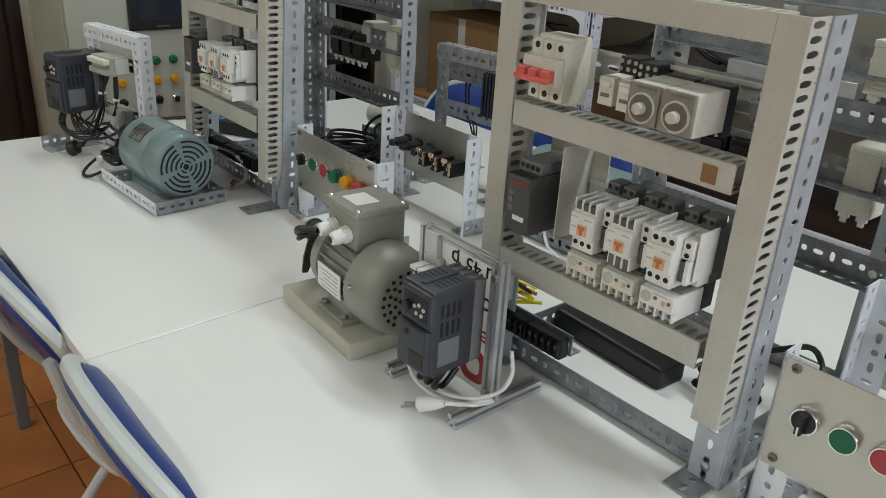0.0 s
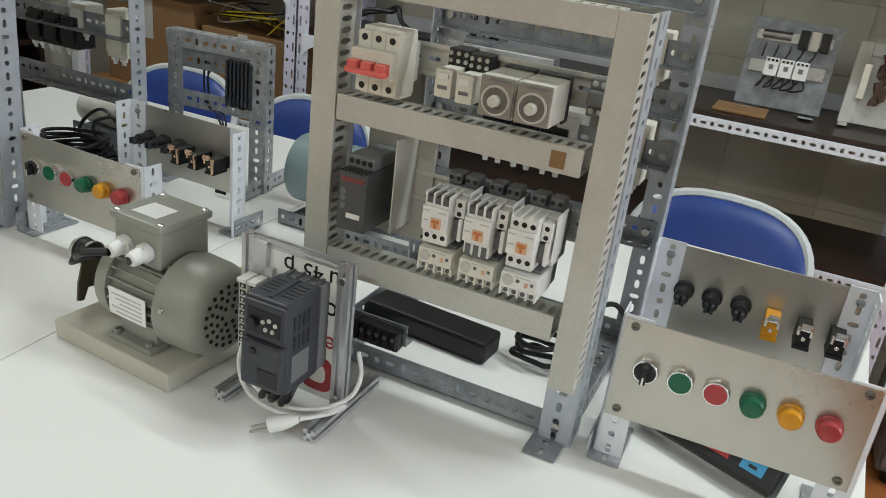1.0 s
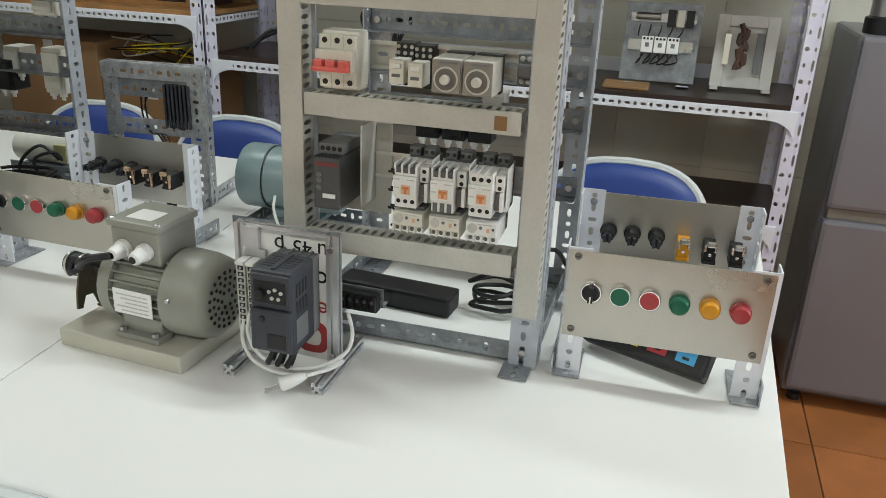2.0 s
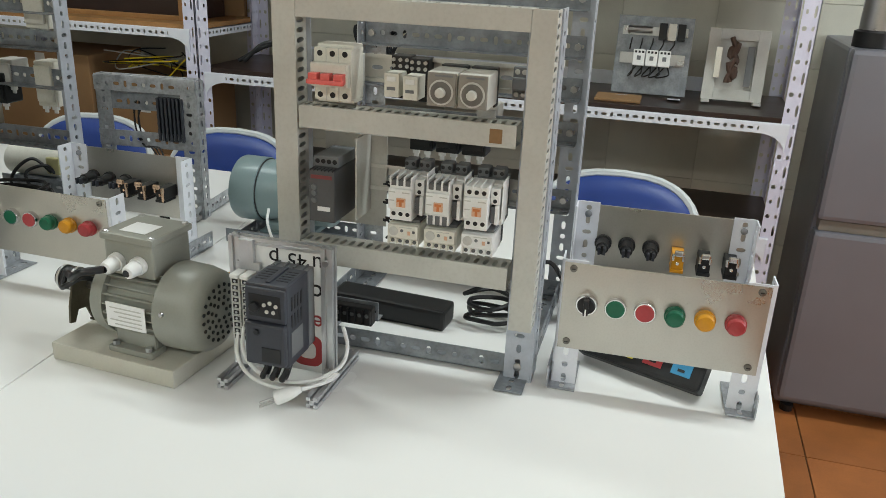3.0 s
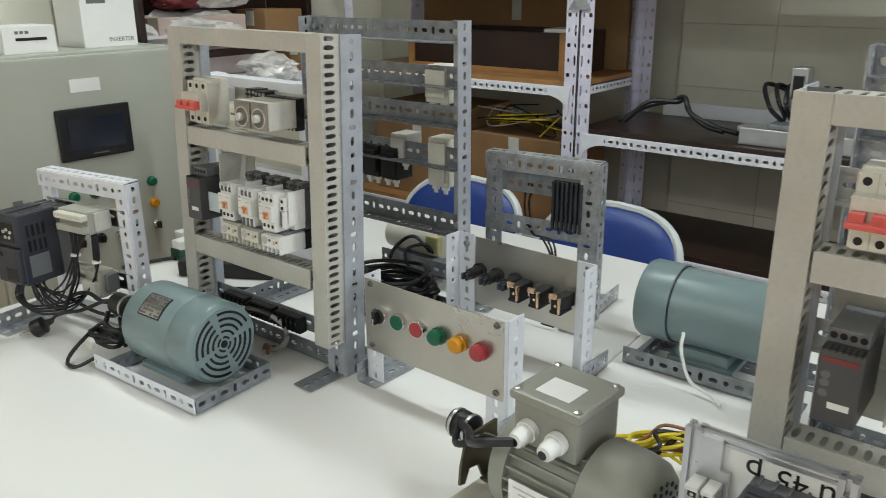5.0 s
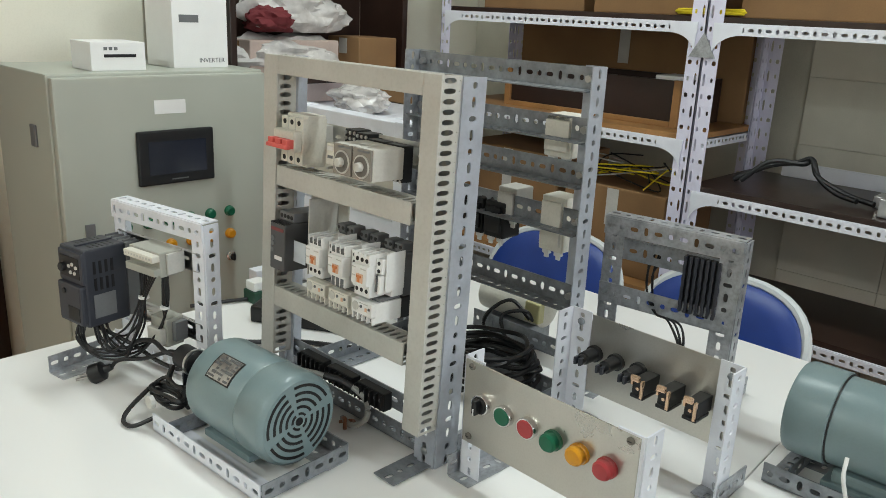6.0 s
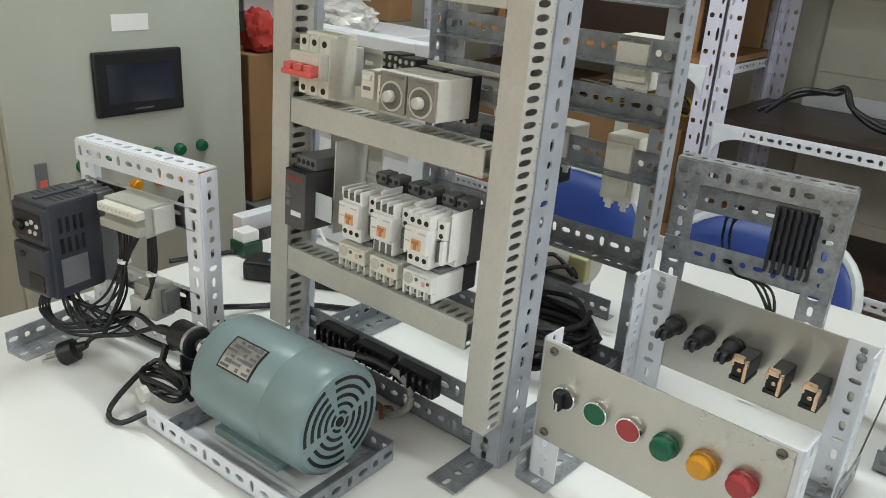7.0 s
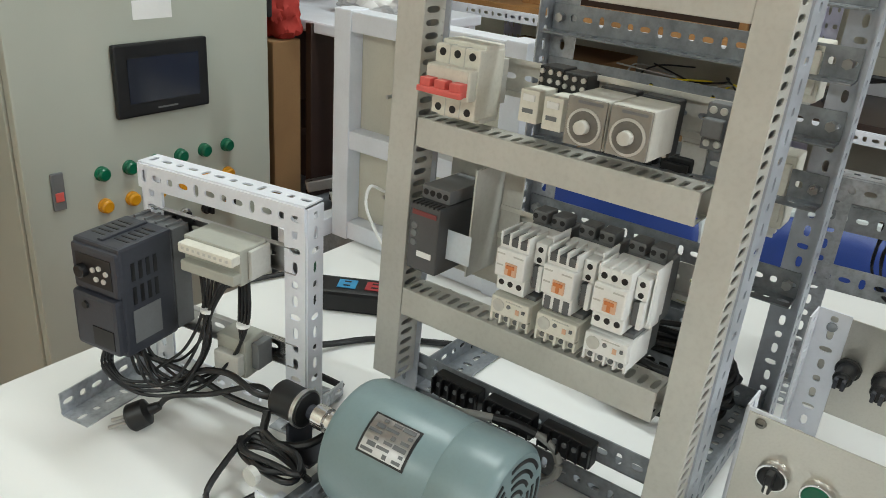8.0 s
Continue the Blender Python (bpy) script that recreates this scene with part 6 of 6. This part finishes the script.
for k in range(5):
    y = 1.72 + 0.10 * k
    if k == 0:
        junk = thing("wire_scraps", pose(0, 0, 0), "loose heap of yellow and grey wire on a shelf", "cable", "", "stuff")
    q = [(2.08 + random.uniform(0, 0.12), 1.77 + random.uniform(0, 0.35), 0.87 + random.uniform(0, 0.09)) for j in range(6)]
    part("wire", tube(B(), q, 0.0024, 6), (YELLOW_WIRE, BLACK, GREY_WIRE)[k % 3], junk, "", True)

# clutter in the corner beside the cabinet
low = thing("side_table", pose(1.370, 2.350, 0), "white steel side table loaded with odds and ends", "table")
part("tabletop", box(B(), 0.0, 0.46, 0.0, 0.50, 1.03, 1.055, 0.004), WHITE_STEEL, low)
for x, y in ((0.01, 0.01), (0.42, 0.01), (0.01, 0.46), (0.42, 0.46)):
    part("leg", box(B(), x, x + 0.03, y, y + 0.03, 0.0, 1.029, 0.003), WHITE_STEEL, low)


def bag(name, m, sx, sy, sz, label, col, seed):
    """A crumpled bag: a lumpy closed skin on its base."""
    random.seed(seed)
    bm = B()
    bmesh.ops.create_icosphere(bm, subdivisions=4, radius=1.0)
    for v in bm.verts:
        n = noise.fractal(v.co * 1.6 + Vector((seed, 0, 0)), 0.8, 2.1, 5) * 0.28 + noise.noise(v.co * 7 + Vector((0, seed, 0))) * 0.06
        c = v.co * (1 + n)
        v.co = Vector((c.x * sx, c.y * sy, max(0.0, (c.z * 0.75 + 0.62)) * sz))
    d = part(name, bm, col, None, "", True)
    d.matrix_basis = m
    return tagged(d, label, "bag")


bag("plastic_bag", pose(1.575, 2.500, 1.056), 0.08, 0.09, 0.06, "crumpled clear plastic bag on the side table", BAG, 3)
pink = carton(pose(1.450, 2.750, 1.056), 0.34, 0.14, 0.12, "pale pink box on the side table", mat("pale_pink_card", (0.72, 0.60, 0.58), 0.6))
carton(pose(1.830, 2.580, 1.056), 0.09, 0.2, 0.09, "small brown carton on the side table")
back = thing("storage_shelf", pose(1.290, 2.690, 0), "dark wooden storage shelf piled with bags and boxes", "shelf unit")
for z in (0.30, 0.72, 1.12):
    part("shelf_board", box(B(), 0.0, 0.62, 0.0, 0.22, z, z + 0.02, 0.002), DARK_WOOD, back)
part("side", box(B(), -0.021, -0.0005, 0.0, 0.22, 0.0, 1.75, 0.002), DARK_WOOD, back)
part("side", box(B(), 0.6205, 0.641, 0.0, 0.22, 0.0, 1.75, 0.002), DARK_WOOD, back)
part("back_panel", box(B(), 0.0, 0.62, 0.2205, 0.232, 0.0, 1.75), DARK_WOOD, back)
carton(pose(1.345, 2.715, 1.141), 0.32, 0.15, 0.105, "pinkish cardboard box inside a plastic wrapping", mat("pinkish_card", (0.50, 0.40, 0.35), 0.7))
bag("plastic_wrapping", pose(1.505, 2.785, 1.1412), 0.20, 0.105, 0.088, "crumpled cloudy plastic wrapped round a box", BAG, 5)
bag("plastic_bag", pose(1.550, 2.790, 1.267), 0.17, 0.09, 0.09, "bag of cloths in clear plastic on a box", BAG, 7)
bag("red_cloth", pose(1.450, 2.770, 1.267), 0.08, 0.07, 0.06, "dark red cloth heaped on a box", mat("dark_red_cloth", (0.16, 0.02, 0.025), 0.8), 11)
carton(pose(1.730, 2.695, 1.141), 0.16, 0.16, 0.115, "small brown carton beside the wrapped box")
carton(pose(1.275, 2.50, 0.651), 0.080, 0.14, 0.365, "tall brown carton on the grey cupboard")
bag("red_cloth", pose(1.325, 2.53, 1.0165), 0.035, 0.05, 0.075, "bright red cloth bundled on a tall carton", mat("red_cloth", (0.42, 0.035, 0.025), 0.8), 17)
leaf = thing("cupboard_panel", pose(1.362, 2.475, 0.651), "glossy dark brown wooden panel standing on the cupboard", "panel")
part("board", box(B(), 0.0, 0.098, 0.0, 0.018, 0.0, 0.400, 0.002), DARK_WOOD, leaf)
for k in range(9):
    random.seed(30 + k)
    x, y = 1.29 + random.uniform(0, 0.12), 2.27 + random.uniform(0, 0.14)
    d = part("scrap_part", box(B(), -0.035, 0.035, -0.02, 0.02, -0.012, 0.012, 0.003), (LIGHT_GREY, MID_GREY, STEEL, BLACK)[k % 4])
    d.matrix_basis = pose(x, y, 0.665 + 0.008 * k, random.uniform(-12, 12), random.uniform(-12, 12), random.uniform(0, 180))
    tagged(d, "small discarded switchgear part in a heap", "scrap", "scrap heap")
bench = thing("low_cabinet", pose(1.265, 2.230, 0), "grey low cupboard beside the control cabinet", "cupboard")
part("body", box(B(), 0.0, 0.20, 0.0, 0.42, 0.0, 0.65, 0.004), GALV_DARK, bench)

# ---- fridge ----
fr = thing("fridge", pose(2.10, -0.235, 0, 0, 0, 0), "silver-grey two-door fridge beside the shelving", "fridge")
part("body", box(B(), 0.06, 0.55, -0.52, 0.0, 0.02, 1.118, 0.012), FRIDGE, fr)
part("lower_door", box(B(), 0.0, 0.058, -0.52, 0.0, 0.06, 0.612, 0.014), FRIDGE, fr)
part("upper_door", box(B(), 0.0, 0.058, -0.52, 0.0, 0.645, 1.118, 0.014), FRIDGE, fr)
part("grip_strip", box(B(), 0.012, 0.058, -0.51, -0.01, 0.6125, 0.6445, 0.003), mat("taupe_plastic", (0.20, 0.18, 0.15), 0.5), fr)
for x in (0.06, 0.48):
    for y in (-0.48, -0.04):
        part("foot", cyl(B(), (x, y, 0.0), (x, y, 0.022), 0.02), BLACK, fr)
can = thing("steel_flask", pose(2.20, -0.300, 1.118), "steel flask with a black base on the fridge", "flask")
part("base", lathe(B(), [(0, 0.055), (0.04, 0.055), (0.045, 0.045)], (0, 0, 0), (0, 0, 1), 24), BLACK, can, "", True)
part("body", lathe(B(), [(0, 0.045), (0.20, 0.045), (0.22, 0.03)], (0, 0, 0.0455), (0, 0, 1), 24), STEEL, can, "", True)

# ---- chairs ----


def chair(m, label):
    """A folding chair with a padded seat and back in blue vinyl, white edging and steel tube legs. It faces +x; origin on the floor under the back."""
    c = thing("padded_chair", m, label, "chair", "blue chairs")
    n, hw, hh = 40, 0.205, 0.155
    lean = radians(24)

    def ring(y0, z0, off, s):
        pts = []
        for k in range(n):
            a = 2 * math.pi * k / n
            y = hw * s * math.copysign(abs(math.cos(a)) ** 0.62, math.cos(a))
            z = hh * s * math.copysign(abs(math.sin(a)) ** 0.62, math.sin(a)) + 0.02 * (1 - (y / hw) ** 2) * (1 if math.sin(a) > 0 else 0)
            x = off + 0.25 * y * y - z * math.tan(lean)
            pts.append(Vector((x, y0 + y, z0 + z)))
        return pts

    def pad(rings):
        bm = B()
        vs = [[bm.verts.new(p) for p in r] for r in rings]
        for r0, r1 in zip(vs, vs[1:]):
            for k in range(n):
                bm.faces.new((r0[k], r0[(k + 1) % n], r1[(k + 1) % n], r1[k]))
        bm.faces.new(vs[0][::-1])
        bm.faces.new(vs[-1])
        return bm

    zc = 0.63
    part("backrest", pad([ring(0, zc, 0.012, 0.95), ring(0, zc, 0.024, 0.955), ring(0, zc, 0.034, 0.90), ring(0, zc, 0.040, 0.75), ring(0, zc, 0.043, 0.45), ring(0, zc, 0.044, 0.1)]), BLUE_PAD, c, "blue vinyl padded back", True)
    part("back_shell", pad([ring(0, zc, 0.0115, 0.94), ring(0, zc, 0.003, 0.94), ring(0, zc, -0.006, 0.89), ring(0, zc, -0.010, 0.6), ring(0, zc, -0.011, 0.1)]), BLUE_PAD, c, "blue vinyl back of the backrest", True)
    loop = ring(0, zc, 0.012, 0.985)
    part("edging", tube(B(), loop + loop[:2], 0.0115, 8, 1), PIPING, c, "white edging", True)
    bm = B()
    vs = []
    for z, s in ((0.425, 0.97), (0.435, 1.0), (0.458, 1.0), (0.470, 0.93), (0.474, 0.6), (0.475, 0.1)):
        vs.append([bm.verts.new((0.24 + 0.20 * s * math.copysign(abs(math.cos(2 * math.pi * k / n)) ** 0.6, math.cos(2 * math.pi * k / n)), 0.205 * s * math.copysign(abs(math.sin(2 * math.pi * k / n)) ** 0.6, math.sin(2 * math.pi * k / n)), z)) for k in range(n)])
    for r0, r1 in zip(vs, vs[1:]):
        for k in range(n):
            bm.faces.new((r0[k], r0[(k + 1) % n], r1[(k + 1) % n], r1[k]))
    bm.faces.new(vs[0][::-1])
    bm.faces.new(vs[-1])
    part("seat", bm, BLUE_PAD, c, "blue vinyl padded seat", True)
    loop = [(0.24 + 0.203 * math.copysign(abs(math.cos(2 * math.pi * k / n)) ** 0.6, math.cos(2 * math.pi * k / n)), 0.208 * math.copysign(abs(math.sin(2 * math.pi * k / n)) ** 0.6, math.sin(2 * math.pi * k / n)), 0.434) for k in range(n + 2)]
    part("seat_edging", tube(B(), loop, 0.009, 8, 1), PIPING, c, "white edging", True)
    for s in (-1, 1):
        part("leg", tube(B(), [(-0.035, s * 0.17, 0.70), (-0.005, s * 0.19, 0.58), (0.10, s * 0.20, 0.42), (0.43, s * 0.20, 0.011)], 0.011, 10, 4), PIPING, c, "pale tubular leg", True)
        part("leg", tube(B(), [(0.42, s * 0.175, 0.425), (0.30, s * 0.175, 0.40), (-0.03, s * 0.185, 0.011)], 0.011, 10, 4), PIPING, c, "pale tubular leg", True)
    part("stretcher", tube(B(), [(0.40, -0.20, 0.05), (0.40, 0.20, 0.05)], 0.009, 8, 1), PIPING, c, "", True)
    part("stretcher", tube(B(), [(0.05, -0.18, 0.11), (0.05, 0.18, 0.11)], 0.009, 8, 1), PIPING, c, "", True)
    return c


first = chair(pose(0.292, 0.822, 0), "blue padded folding chair with white edging at the table")
for x, y, a in ((0.277, 1.285, 3), (1.70, 0.302, 180), (1.70, 1.395, 178), (1.70, 1.86, 183)):
    copy_thing(first, pose(x, y, 0, 0, 0, a))

# ---- floor tiles and wall tiles ----


def tint(material, amount):
    """A copy of a surface whose tone shifts a little from piece to piece."""
    m = material.copy()
    nt = m.node_tree
    p = nt.nodes["Principled BSDF"]
    src = p.inputs["Base Color"].links[0].from_socket
    info, hsv, rng = nt.nodes.new("ShaderNodeObjectInfo"), nt.nodes.new("ShaderNodeHueSaturation"), nt.nodes.new("ShaderNodeMapRange")
    rng.inputs["To Min"].default_value, rng.inputs["To Max"].default_value = 1 - amount, 1 + amount
    nt.links.new(info.outputs["Random"], rng.inputs["Value"])
    nt.links.new(rng.outputs["Result"], hsv.inputs["Value"])
    nt.links.new(src, hsv.inputs["Color"])
    nt.links.new(hsv.outputs["Color"], p.inputs["Base Color"])
    return m


def tile_mesh(name, sx, sy, sz, material):
    bm = box(B(), 0, sx, 0, sy, 0, sz, 0.0012)
    me = bpy.data.meshes.new(name)
    bm.to_mesh(me)
    bm.free()
    me.materials.append(material)
    return me


S = 0.30
floor_tile = tile_mesh("tile", S - 0.004, S - 0.004, 0.006, tint(TERRA, 0.12))
rest = B()
floor = bpy.data.objects["floor"]
for i in range(int((XW - XN) / S) + 1):
    for j in range(int((YW - YN) / S) + 1):
        x, y = XN + i * S, YN + j * S
        x1, y1 = min(x + S - 0.004, XW - 0.002), min(y + S - 0.004, YW - 0.002)
        if x1 - x < 0.02 or y1 - y < 0.02:
            continue
        if x > -0.6 and y > -1.3 and x1 - x > S - 0.01 and y1 - y > S - 0.01:
            t = new("tile", floor_tile)
            t.location, t.parent = (x, y, -0.006), floor
        else:
            box(rest, x, x1, y, y1, -0.006, 0.0)
tagged(part("tiles", rest, TERRA, floor), "", "", "", "stuff")
wall_tile = tile_mesh("tile", 0.006, 0.2985, 0.1985, tint(mat("beige_wall_tile", (0.61, 0.59, 0.50), 0.45, 0.0, 0.10, 6, 0.03), 0.06))
east = bpy.data.objects["wall_east"]
for i in range(8):
    for j in range(10):
        t = new("tile", wall_tile)
        t.location, t.parent = (XW - 0.006, -0.80 + 0.30 * i, 0.01 + 0.20 * j), east
